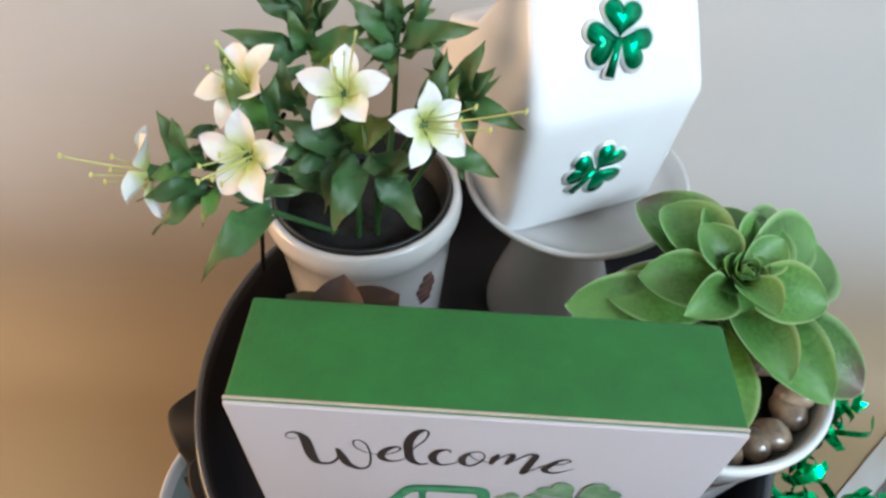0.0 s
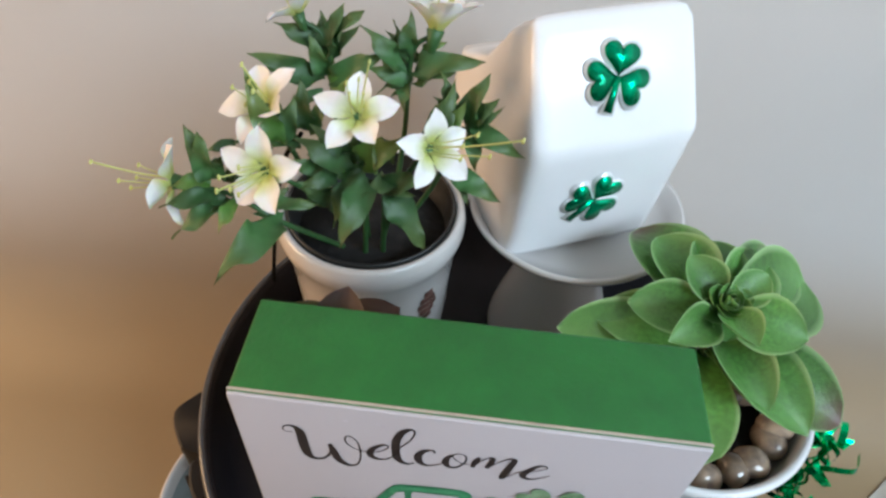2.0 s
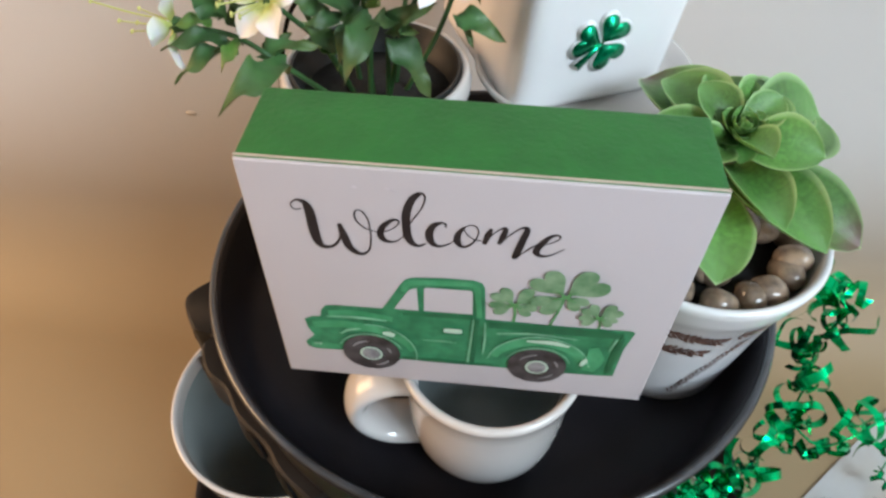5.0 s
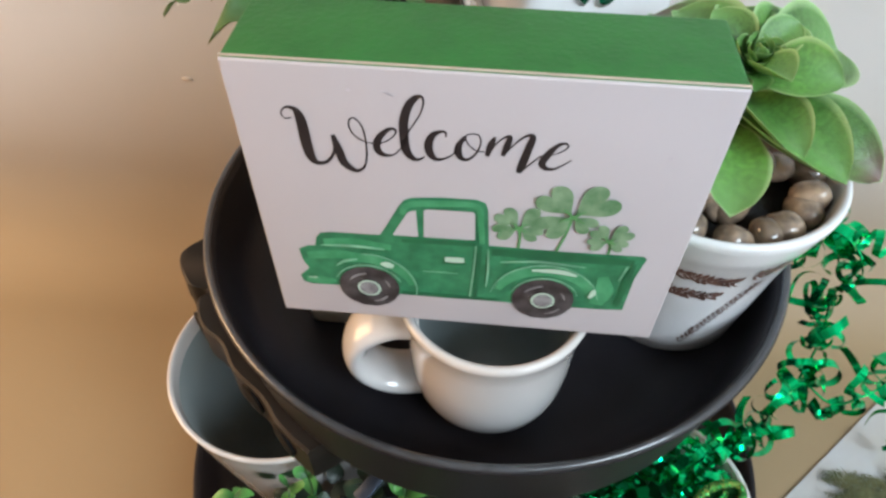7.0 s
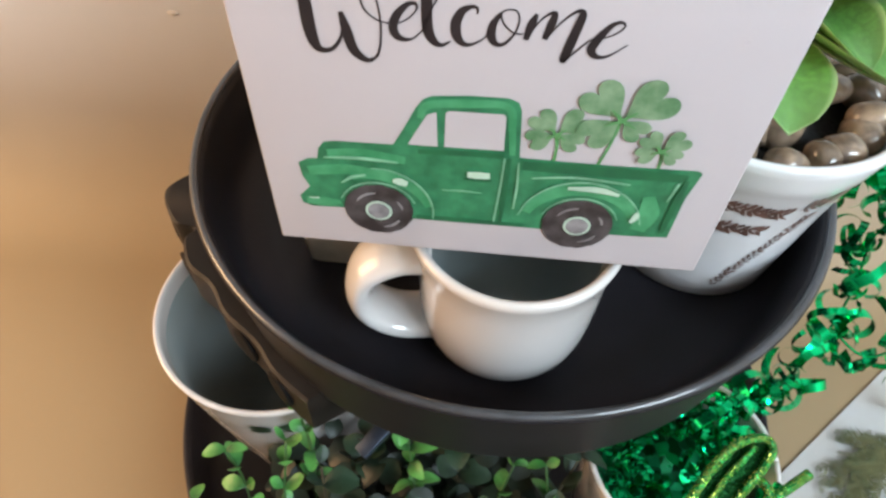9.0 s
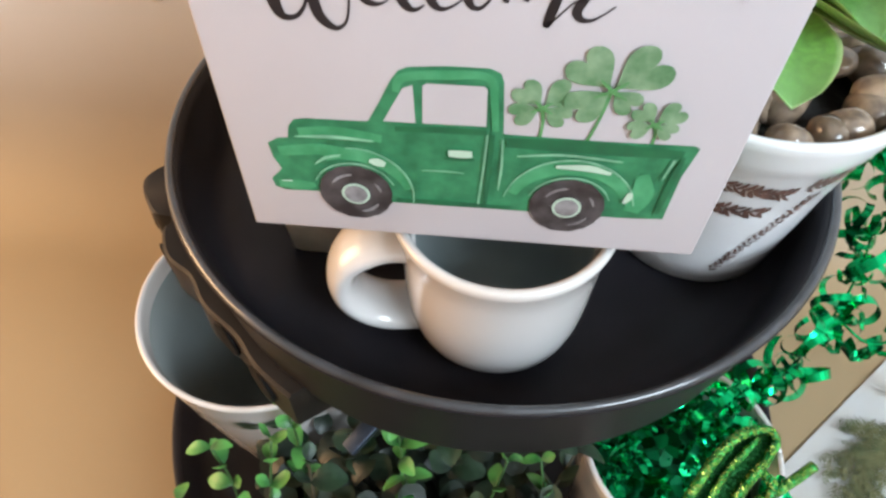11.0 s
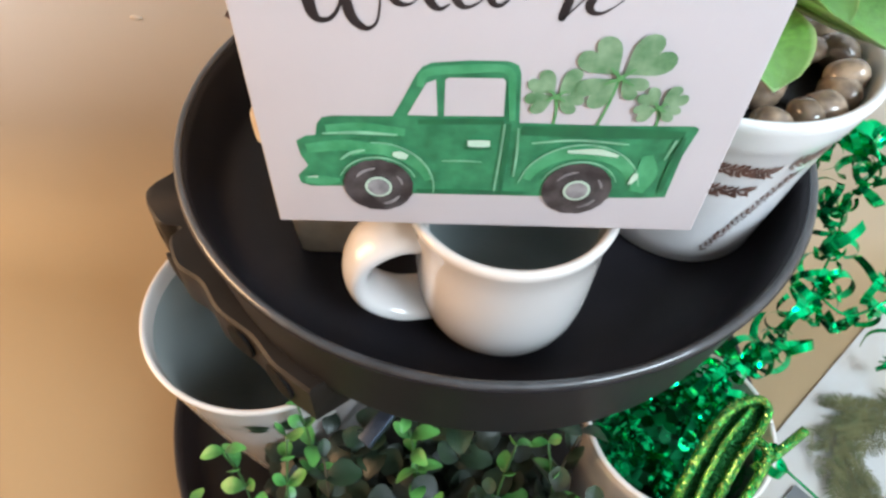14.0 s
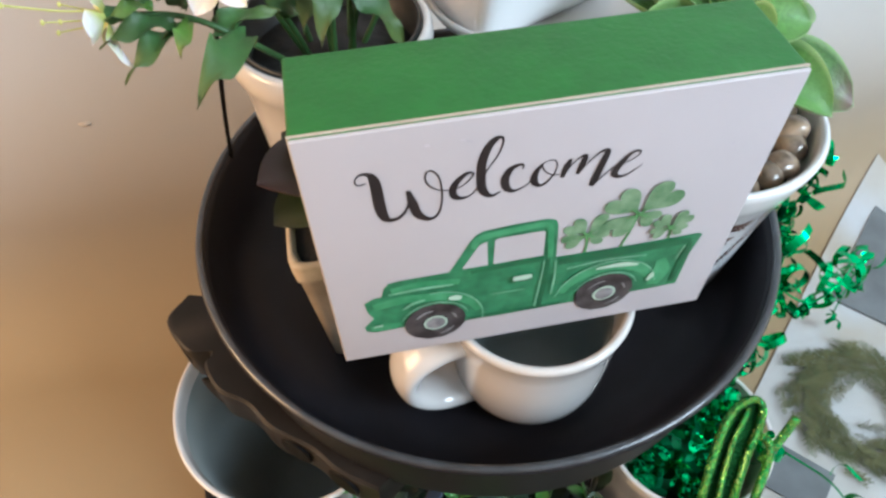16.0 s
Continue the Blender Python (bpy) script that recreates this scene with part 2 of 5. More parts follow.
M_CLOTH = mat("grey_plank_print", (0.43, 0.445, 0.46), 0.85, second=(0.37, 0.335, 0.28), scale=11, bump=0.3, bump_scale=900)
M_CLOTH_D = mat("slate_grey_print", (0.13, 0.14, 0.145), 0.85, vary=0.2, scale=30, bump=0.3, bump_scale=900)
M_FERN = mat("printed_fern", (0.030, 0.062, 0.020), 0.85, second=(0.115, 0.105, 0.042), scale=45, random=0.3)


# ---- mesh tools ----
def mesh_of(name, verts, faces, material, smooth=True):
    me = bpy.data.meshes.new(name)
    me.from_pydata([tuple(v) for v in verts], [], faces)
    me.materials.append(material)
    if smooth:
        me.polygons.foreach_set("use_smooth", [True] * len(me.polygons))
    me.update()
    return me


def part(name, data, parent, label="", m=None, material=None):
    """Links a mesh, or a bmesh with its material, as one object under a thing or under a part."""
    if isinstance(data, bmesh.types.BMesh):
        me = bpy.data.meshes.new(name)
        bmesh.ops.recalc_face_normals(data, faces=data.faces)
        for f in data.faces:
            f.smooth = True
        data.to_mesh(me)
        data.free()
        me.materials.append(material)
        data = me
    ob = new(name, data)
    ob.parent = parent
    if m is not None:
        ob.matrix_basis = m
    return tagged(ob, label)


def thing(name, label, category, place=(0, 0, 0), group="", kind=""):
    ob = new(name)
    ob.location = place
    ob.empty_display_size = 0.01
    return tagged(ob, label, category, group, kind)


def sharp(ob, angle=35):
    for p in ob.data.polygons:
        p.use_smooth = True
    ob.data.set_sharp_from_angle(angle=radians(angle))
    return ob


def lathe(profile, segs=96, square=0.0):
    """A closed turned form from (radius, height) pairs; square presses the round towards a square."""
    bm = bmesh.new()
    rings = []
    for r, z in profile:
        ring = []
        for k in range(segs):
            a = 2 * math.pi * k / segs
            c, s = math.cos(a), math.sin(a)
            f = 1.0
            if square:
                e = square
                f = 1 / (abs(c) ** e + abs(s) ** e) ** (1 / e)
            ring.append(bm.verts.new((r * c * f, r * s * f, z)))
        rings.append(ring)
    for a, b in zip(rings, rings[1:]):
        for k in range(segs):
            bm.faces.new((a[k], a[(k + 1) % segs], b[(k + 1) % segs], b[k]))
    bm.faces.new(rings[0][::-1])
    bm.faces.new(rings[-1])
    return bm


def smooth_path(points, n=8):
    """A Catmull-Rom line through points of any dimension."""
    pts = [np.array(p, float) for p in points]
    pts = [2 * pts[0] - pts[1]] + pts + [2 * pts[-1] - pts[-2]]
    out = []
    for a, b, c, d in zip(pts, pts[1:], pts[2:], pts[3:]):
        for k in range(n):
            t = k / n
            out.append(0.5 * (2 * b + (c - a) * t + (2 * a - 5 * b + 4 * c - d) * t * t + (3 * b - a - 3 * c + d) * t ** 3))
    out.append(pts[-2])
    return out


def tube(points, radius, sides=8, n=6, taper=None, bm=None):
    bm = bm or bmesh.new()
    line = [Vector(p[:3]) for p in smooth_path(points, n)]
    rings = []
    up, side = Vector((0.31, 0.2, 0.93)), None
    for k, p in enumerate(line):
        d = (line[min(k + 1, len(line) - 1)] - line[max(k - 1, 0)]).normalized()
        side = d.cross(up) if side is None else side - d * side.dot(d)
        u = side = side.normalized()
        v = d.cross(u)
        r = radius * (1 - (1 - taper) * k / (len(line) - 1)) if taper is not None else radius
        rings.append([bm.verts.new(p + r * (math.cos(2 * math.pi * s / sides) * u + math.sin(2 * math.pi * s / sides) * v)) for s in range(sides)])
    for a, b in zip(rings, rings[1:]):
        for s in range(sides):
            bm.faces.new((a[s], a[(s + 1) % sides], b[(s + 1) % sides], b[s]))
    bm.faces.new(rings[0][::-1])
    bm.faces.new(rings[-1])
    return bm


def box(sx, sy, sz, bevel=0.002, centre=(0, 0, 0), segs=2):
    bm = bmesh.new()
    bmesh.ops.create_cube(bm, size=1, matrix=Matrix.Translation(centre) @ Matrix.Diagonal((sx, sy, sz, 1)))
    if bevel:
        bmesh.ops.bevel(bm, geom=bm.edges[:], offset=bevel, segments=segs, affect="EDGES", profile=0.6)
    return bm


def blade(name, length, width, material, droop=0.3, fold=0.25, thick=0.0006, blunt=0.5, wave=0.0, rows=9, shape=None, cup=False):
    """A leaf along +Y with +Z up: a folded, drooping blade with two faces and a thickness."""
    verts, faces = [], []
    cols = (-1, -0.86, -0.45, 0, 0.45, 0.86, 1)
    for side in (1, -1):
        for r in range(rows):
            t = r / (rows - 1)
            w = (shape(t) if shape else math.sin(math.pi * min(1, t ** blunt * 0.97 + 0.03)) ** 0.8) * width / 2
            bend = droop * t * t
            y = length * (t - 0.18 * abs(droop) * t ** 3)
            z = -length * bend
            for c in cols:
                ww = wave * width * math.sin(t * 11 + c * 2)
                th = thick * (1 - c * c) * (1 - t) ** 0.5 if thick < 0.001 else thick * (1 - c * c) ** 0.5 * max(0.12, math.sin(math.pi * min(1, 0.12 + 0.86 * t)))
                verts.append((w * c, y, z + fold * w * (c * c if cup else abs(c)) + ww * abs(c) + side * th))
    k = len(cols)
    for s in range(2):
        o = s * rows * k
        for r in range(rows - 1):
            for c in range(k - 1):
                f = (o + r * k + c, o + r * k + c + 1, o + (r + 1) * k + c + 1, o + (r + 1) * k + c)
                faces.append(f if s == 0 else f[::-1])
    me = mesh_of(name, verts, faces, material)
    rim = me.attributes.new("rim", "FLOAT", "POINT")
    rim.data.foreach_set("value", [max(abs(c), 0.0 if r < rows - 2 else (0.55 if r == rows - 2 else 1.0)) for s in range(2) for r in range(rows) for c in cols])
    return me


def level_tip(me, length):
    """Turns a leaf about its foot so that its tip lies on +Y at the given length."""
    tip = max((v.co for v in me.vertices), key=lambda c: c.y - abs(c.x) * 0.01).copy()
    turn = Matrix.Rotation(-math.atan2(tip.z, tip.y), 4, "X")
    me.transform(Matrix.Scale(length / math.hypot(tip.y, tip.z), 4) @ turn)
    return me


def aim(place, direction, up=(0, 0, 1), scale=1.0, roll=0.0):
    """A pose whose +Y runs along direction and whose +Z leans to up."""
    y = Vector(direction).normalized()
    x = y.cross(Vector(up))
    x = x.normalized() if x.length > 1e-4 else Vector((1, 0, 0))
    z = x.cross(y)
    m = Matrix((x, y, z)).transposed().to_4x4()
    return Matrix.Translation(place) @ m @ Matrix.Rotation(roll, 4, "Y") @ Matrix.Diagonal((scale, scale, scale, 1))


def flat(name, outline, lift, material, parent, label="", centre=None):
    """A thin printed patch on the sign's face: outline in millimetres, x across and z up."""
    verts = [(x / 1000, -lift, z / 1000) for x, z in outline]
    bm = bmesh.new()
    vs = [bm.verts.new(v) for v in verts]
    f = bm.faces.new(vs)
    bm.normal_update()
    if f.normal.y > 0:
        f.normal_flip()
        bm.normal_update()
    bmesh.ops.triangulate(bm, faces=[f], ngon_method="EAR_CLIP")
    me = bpy.data.meshes.new(name)
    bm.to_mesh(me)
    bm.free()
    me.materials.append(material)
    ob = new(name, me)
    ob.parent = parent
    return tagged(ob, label)


def stroke(points, lift, n=7):
    """Vertices and faces of a pen stroke with a swelling width: (x, z, width) in millimetres."""
    line = smooth_path(points, n)
    verts, faces = [], []
    for k, p in enumerate(line):
        q, r = line[max(k - 1, 0)], line[min(k + 1, len(line) - 1)]
        d = np.array([r[0] - q[0], r[1] - q[1]])
        d = d / (np.hypot(*d) + 1e-9)
        w = max(p[2] * 1.28, 0.34) / 2
        verts += [((p[0] - d[1] * w) / 1000, -lift, (p[1] + d[0] * w) / 1000), ((p[0] + d[1] * w) / 1000, -lift, (p[1] - d[0] * w) / 1000)]
    for k in range(len(line) - 1):
        faces.append((2 * k, 2 * k + 1, 2 * k + 3, 2 * k + 2))
    return verts, faces


def strokes(name, lines, lift, material, parent, label="", joined=False):
    """Each pen stroke as a part of its own; joined strokes make one letter."""
    verts, faces, made = [], [], None
    for i, pts in enumerate(lines):
        v, f = stroke(pts, lift + 0.00002 * i)
        faces += [tuple(a + len(verts) for a in q) for q in f]
        verts += v
        if not joined or i == len(lines) - 1:
            made = tagged(new(name, mesh_of(name, verts, faces, material, False)), label)
            made.parent = parent
            verts, faces = [], []
    return made


# ---- the room ----
WALL_Y, TABLE_Z, COVE = 0.305, -0.06, 0.10


def slab(name, lo, hi, material, label, category):
    size, mid = [b - a for a, b in zip(lo, hi)], [(a + b) / 2 for a, b in zip(lo, hi)]
    ob = part(name, box(*size, 0.0, mid), None, "", None, material)
    for p in ob.data.polygons:
        p.use_smooth = False
    return tagged(ob, label, category, kind="structure")


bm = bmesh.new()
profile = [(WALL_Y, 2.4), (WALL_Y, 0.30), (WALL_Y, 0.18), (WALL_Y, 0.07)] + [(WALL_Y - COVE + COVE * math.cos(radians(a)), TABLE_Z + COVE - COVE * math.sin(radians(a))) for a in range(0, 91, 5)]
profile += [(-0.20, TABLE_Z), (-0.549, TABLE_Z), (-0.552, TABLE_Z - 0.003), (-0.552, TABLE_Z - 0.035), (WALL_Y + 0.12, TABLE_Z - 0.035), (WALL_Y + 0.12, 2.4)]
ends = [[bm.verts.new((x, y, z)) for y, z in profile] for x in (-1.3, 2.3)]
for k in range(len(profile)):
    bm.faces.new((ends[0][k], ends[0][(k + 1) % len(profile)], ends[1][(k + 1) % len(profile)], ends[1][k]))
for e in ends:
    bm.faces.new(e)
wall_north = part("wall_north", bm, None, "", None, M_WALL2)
tagged(sharp(wall_north, 50), "off-white wall, warm cast painted on its foot, curving into a tan counter", "wall", kind="structure")
# The opening in this unseen wall is made up to hold the warm lamp.
wall_west = tagged(new("wall_west"), "off-white side wall with an opening added for the warm lamp", "wall", kind="structure")
for lo, hi in (((-1.42, -1.25, -0.8), (-1.3, -0.42, 2.4)), ((-1.42, 0.24, -0.8), (-1.3, WALL_Y + 0.12, 2.4)), ((-1.42, -0.42, 1.25), (-1.3, 0.24, 2.4))):
    size, mid = [b - a for a, b in zip(lo, hi)], [(a + b) / 2 for a, b in zip(lo, hi)]
    o = part("wall_panel", box(*size, 0.0, mid), wall_west, "", None, M_WALL)
slab("wall_east", (2.3, -1.25, -0.8), (2.42, WALL_Y + 0.12, 2.4), M_WALL, "off-white painted side wall", "wall")
slab("ceiling", (-1.42, -1.35, 2.4), (2.42, WALL_Y + 0.12, 2.5), M_CEIL, "plain white ceiling", "ceiling")
slab("floor", (-1.42, -1.35, -0.9), (2.42, WALL_Y + 0.12, -0.8), M_FLOOR, "brown wooden floor", "floor")
wall_south = tagged(new("wall_south"), "off-white wall with a window opening", "wall", kind="structure")
for lo, hi in (((-1.42, -1.35, -0.8), (0.90, -1.25, 2.4)), ((2.00, -1.35, -0.8), (2.42, -1.25, 2.4)), ((0.90, -1.35, -0.8), (2.00, -1.25, 1.17)), ((0.90, -1.35, 2.07), (2.00, -1.25, 2.4))):
    size, mid = [b - a for a, b in zip(lo, hi)], [(a + b) / 2 for a, b in zip(lo, hi)]
    o = part("wall_panel", box(*size, 0.0, mid), wall_south, "", None, M_WALL)
dent = lathe([(0.0001, 0), (0.0045, 0.0), (0.0036, 0.0012), (0.0012, 0.0018), (0.0001, 0.0019)], 20)
o = part("wall_nail_pop", dent, None, "", Matrix.Translation((-0.243, WALL_Y + 0.0002, 0.140)) @ Matrix.Rotation(radians(90), 4, "X") @ Matrix.Diagonal((1.1, 0.5, 0.8, 1)), mat("wall_filler", (0.54, 0.49, 0.42), 0.7))
tagged(o, "small raised paint blemish on the wall", "wall blemish", kind="structure")


# ---- the tiered tray ----
TX, TY, FLOOR_Z = 0.008, 0.0965, 0.1955
tray = thing("tiered_tray", "two-tier round black metal serving tray", "tiered tray", (TX, TY, TABLE_Z))


def dish(radius, height, deep=0.0):
    """A round tray with a flared side and a rolled rim, its foot at z = 0."""
    r, h = radius, height
    return lathe([(0.001, -deep), (r - 0.016, -deep), (r - 0.009, -deep + 0.002), (r - 0.0065, -deep + 0.007), (r - 0.0005, h - 0.004), (r + 0.0008, h - 0.0012), (r - 0.0005, h), (r - 0.003, h - 0.001),
                  (r - 0.0045, h - 0.005), (r - 0.009, 0.013), (r - 0.016, 0.006), (r - 0.026, 0.0035), (0.001, 0.0035)], 160)


part("upper_tray", dish(0.1352, 0.0395, 0.014), tray, "", pose(0, 0, FLOOR_Z - 0.0035 - TABLE_Z), M_BLACK)
# Tube added on the rim, lighter and glossier, to carry its bright highlight.
part("rim", tube([((0.1352 - 0.0012) * math.cos(2 * math.pi * k / 48), (0.1352 - 0.0012) * math.sin(2 * math.pi * k / 48), 0) for k in range(49)], 0.0016, 10, 3), tray, "rolled rim, greyer and glossier for its bright highlight", pose(0, 0, FLOOR_Z - 0.0035 - TABLE_Z + 0.0390), M_BLACKRIM)
part("lower_tray", dish(0.2005, 0.034), tray, "", pose(0, 0, 0.024), M_BLACK)
part("base_ring", lathe([(0.10, 0.0), (0.125, 0.0), (0.120, 0.024), (0.105, 0.024)], 96), tray, "", None, M_BLACK)
part("post", lathe([(0.011, 0.026), (0.011, 0.10), (0.016, 0.13), (0.011, 0.16), (0.011, 0.262)], 32), tray, "", pose(0, 0, 0), M_BLACK)
part("wire_handle", tube([(-0.1215, 0.0535, 0.255), (-0.1205, 0.0535, 0.287), (-0.113, 0.054, 0.335), (-0.104, 0.055, 0.375), (-0.094, 0.057, 0.392)], 0.0011), tray, "thin black upright wire", None, M_WIRE)


# side bracket: a thick plate with a lobed outer edge and three slots
outer = smooth_path([(-0.153, -0.0005), (-0.1620, -0.0140), (-0.1515, -0.0330), (-0.1405, -0.0365), (-0.1430, -0.0430), (-0.1365, -0.0570), (-0.1235, -0.0665), (-0.1135, -0.0800), (-0.097, -0.0925), (-0.088, -0.1030), (-0.081, -0.1090), (-0.070, -0.1165)], 5)
outline = [tuple(p) for p in outer] + [(-0.055, -0.105), (-0.095, -0.020)]
bm = bmesh.new()
rings = []
for dz, grow in ((0.0, -0.0015), (-0.0012, 0.0), (-0.024, 0.0), (-0.0255, -0.0015)):
    rings.append([bm.verts.new((x * (1 + grow / 0.16), y * (1 + grow / 0.16), dz)) for x, y in outline])
for a, b in zip(rings, rings[1:]):
    for k in range(len(outline)):
        bm.faces.new((a[k], a[(k + 1) % len(outline)], b[(k + 1) % len(outline)], b[k]))
bm.faces.new(rings[0])
bm.faces.new(rings[-1][::-1])
strap = sharp(part("bracket", bm, tray, "dark glossy bracket with oval slots", pose(0, 0, 0.1895 - TABLE_Z), M_DARKWOOD), 40)
# Slots are not cut: black discs give the dark of the holes.
for x, y, turn, long in ((-0.1574, -0.0228, 30, 1.25), (-0.1395, -0.0515, 42, 1.35), (-0.1042, -0.0873, 49, 1.1), (-0.0848, -0.1058, 46, 1.1)):
    slot = lathe([(0.0005, -0.0012), (0.0072, -0.0012), (0.0078, 0.0006), (0.0066, 0.0011), (0.0005, 0.0003)], 28)
    part("slot", slot, strap, "black disc painted for the dark of an oval slot", pose(x, y, -0.0125, 0, 0, turn) @ pose(0, 0, 0, 0, -90, 0) @ Matrix.Diagonal((1.15, long, 1, 1)), M_WIRE)
part("strut", box(0.007, 0.028, 0.004, 0.0008), tray, "steel-grey flat strut", pose(-0.044, -0.1065, 0.208, 18, 0, -40), M_STEEL)

# ---- the sign ----
SW, SH, SD, SZ = 0.127, 0.1010, 0.0314, 0.265
sign = thing("wooden_sign", "white wooden block sign with green truck, resting on the mug", "sign", (0, 0, SZ))
block = part("block", box(SW, SD, SH, 0.0011, (0, SD / 2, SH / 2)), sign, "block with green-painted top and sides", None, M_GREENTOP)
part("face_board", box(SW - 0.0004, 0.0012, SH - 0.0004, 0.0005, (0, -0.0002, SH / 2)), sign, "printed face, its white greyed for the shade on it", None, M_PAPER)
part("raw_edge", box(SW + 0.0002, 0.0009, SH + 0.0003, 0.0003, (0, 0.0010, SH / 2)), sign, "thin bare wood edge", None, M_EDGE)
LIFT = 0.00095
truck = flat("truck_body", [(-53.5, 33.0), (-50.5, 35.0), (-48.0, 35.2), (-47.2, 39.0), (-45.5, 41.4), (-42.5, 42.0), (-27.1, 42.3), (-24.2, 48.0), (-20.9, 55.2), (-19.2, 57.8), (-17.0, 59.0), (-8.0, 59.9), (1.5, 60.0), (4.0, 58.9), (4.9, 56.5), (5.4, 50.0), (6.0, 41.2), (30.0, 41.0), (51.9, 41.5), (53.3, 40.6), (51.6, 31.0), (51.2, 14.8), (44.0, 14.2), (36.0, 14.0), (0.0, 13.9), (-23.0, 13.7), (-42.0, 16.2), (-51.5, 15.8), (-54.3, 17.0), (-54.8, 20.0), (-53.0, 22.0), (-51.4, 24.0), (-53.0, 28.0)], LIFT, M_TRUCK, sign, "green watercolour pickup truck print")
L2, L3, L4 = LIFT + 0.00015, LIFT + 0.0005, LIFT + 0.0009
flat("quarter_window", [(-23.2, 42.9), (-20.8, 48.0), (-18.2, 53.2), (-15.9, 54.2), (-15.4, 42.9)], L2, M_PAPER, truck)
flat("door_window", [(-13.7, 43.0), (-13.6, 54.1), (-12.8, 54.9), (0.6, 55.1), (1.3, 54.2), (1.7, 43.3)], L2, M_PAPER, truck)


def arc(cx, cz, rx, rz, a0, a1, w, n=8):
    return [(cx + rx * math.cos(radians(a0 + (a1 - a0) * k / n)), cz + rz * math.sin(radians(a0 + (a1 - a0) * k / n)), w * (0.35 + 0.65 * math.sin(math.pi * (k + 0.4) / (n + 0.8)))) for k in range(n + 1)]


strokes("hood_wash", [[(-45, 37.5, 2.2), (-35, 38.2, 2.8), (-24, 37.0, 2.0)], [(-51, 30.5, 2.5), (-40, 32.0, 3.0), (-30, 31.0, 2.0)], [(-53, 18.5, 2.2), (-47, 18.3, 2.6), (-43, 18.6, 1.2)],
                         [(-20, 52.0, 1.3), (-18, 56.2, 1.8), (-8, 57.6, 2.0), (1.5, 57.5, 1.6), (3.2, 50, 1.5), (4.0, 42, 1.2)]], L2, M_TRUCK_L, truck)
strokes("fender_wash", [arc(25, 17, 15.5, 15, 165, 20, 4.2), arc(-32, 17, 14.5, 14, 120, 10, 3.6), [(42, 17, 3.5), (43.5, 24, 4.5), (42, 31, 2.5)]], L2 + 0.00009, M_TRUCK_L, truck)
strokes("dark_wash", [[(-20.5, 40.8, 1.2), (-8, 41.4, 1.6), (2, 41.4, 1.2)], [(3.0, 15.5, 0.8), (3.2, 28, 1.2), (3.4, 41, 0.9)], [(7, 38.8, 2.4), (28, 38.9, 3.2), (50, 38.6, 2.0)], [(-21, 15.2, 1.2), (-8, 15.2, 1.6), (10, 15.2, 1.0)],
                         [(-8.2, 32.2, 0.7), (-4, 32.1, 0.9), (-0.6, 32.3, 0.7)], [(48.8, 17, 1.0), (49.3, 28, 1.5), (50.2, 38, 0.8)]], L2 + 0.00016, M_TRUCK_D, truck)
strokes("pen_line", [arc(25, 16.5, 17.5, 18.0, 170, 10, 0.5), arc(-32, 17, 15.8, 16.5, 95, -8, 0.5), [(1.2, 16, 0.35), (1.9, 30, 0.4), (2.2, 41, 0.35)], [(6.2, 22, 0.3), (6.4, 31, 0.5), (5.9, 40, 0.3)],
                     [(-46, 36.3, 0.3), (-36, 36.9, 0.9), (-26, 36.4, 0.5)], [(-42, 27.0, 0.3), (-39, 29.5, 0.8), (-35, 30.8, 0.6)], [(46.9, 30, 0.3), (48.3, 37, 0.6)], [(-14, 27.5, 0.3), (-8, 27.7, 0.4), (-3, 27.5, 0.2)], [(10, 34.8, 0.4), (22, 36.2, 0.6), (36, 35.2, 0.4)],
                     arc(-32, 17.2, 11.2, 11.0, 160, 20, 0.45), arc(25, 17.3, 11.2, 11.2, 160, 20, 0.45)], L3, M_PEN, truck, "pale brush highlights")
strokes("pale_dab", [[(-27.5, 29.6, 1.0), (-25.5, 29.4, 2.2), (-23.5, 28.6, 1.4)], [(20, 32.2, 0.8), (28, 32.4, 1.7), (34, 31.0, 0.8)], [(39.3, 20.6, 0.8), (40.2, 23.0, 1.5), (40.3, 24.8, 0.9)], [(-7.2, 34.3, 1.6), (-4, 34.3, 2.0), (-1.2, 34.4, 1.6)], [(-52, 20.2, 0.3), (-49, 20.4, 0.6)]], L3 + 0.00025, M_WASH, truck)
for cx, cz in ((-32.0, 17.0), (24.9, 17.5)):
    ring = [(cx + (10.0 + 0.25 * math.sin(3 * k)) * math.cos(2 * math.pi * k / 40), cz + (10.2 + 0.2 * math.cos(2 * k)) * math.sin(2 * math.pi * k / 40)) for k in range(40)]
    wheel = flat("wheel", ring, L3, M_TYRE, truck, "dark grey painted wheel")
    flat("hub_ring", [(cx + 3.9 * math.cos(2 * math.pi * k / 24), cz + 4.0 * math.sin(2 * math.pi * k / 24)) for k in range(24)], L4, M_WASH, wheel)
    flat("hub", [(cx + 3.2 * math.cos(2 * math.pi * k / 24), cz + 3.3 * math.sin(2 * math.pi * k / 24)) for k in range(24)], L4 + 0.00012, M_HUB, wheel)
    strokes("tyre_sheen", [arc(cx, cz, 7.0, 7.2, 150, 95, 0.7), arc(cx, cz, 6.8, 7.0, -30, -80, 0.8), arc(cx, cz, 7.0, 7.0, 40, 10, 0.6)], L4, M_HUB, wheel)


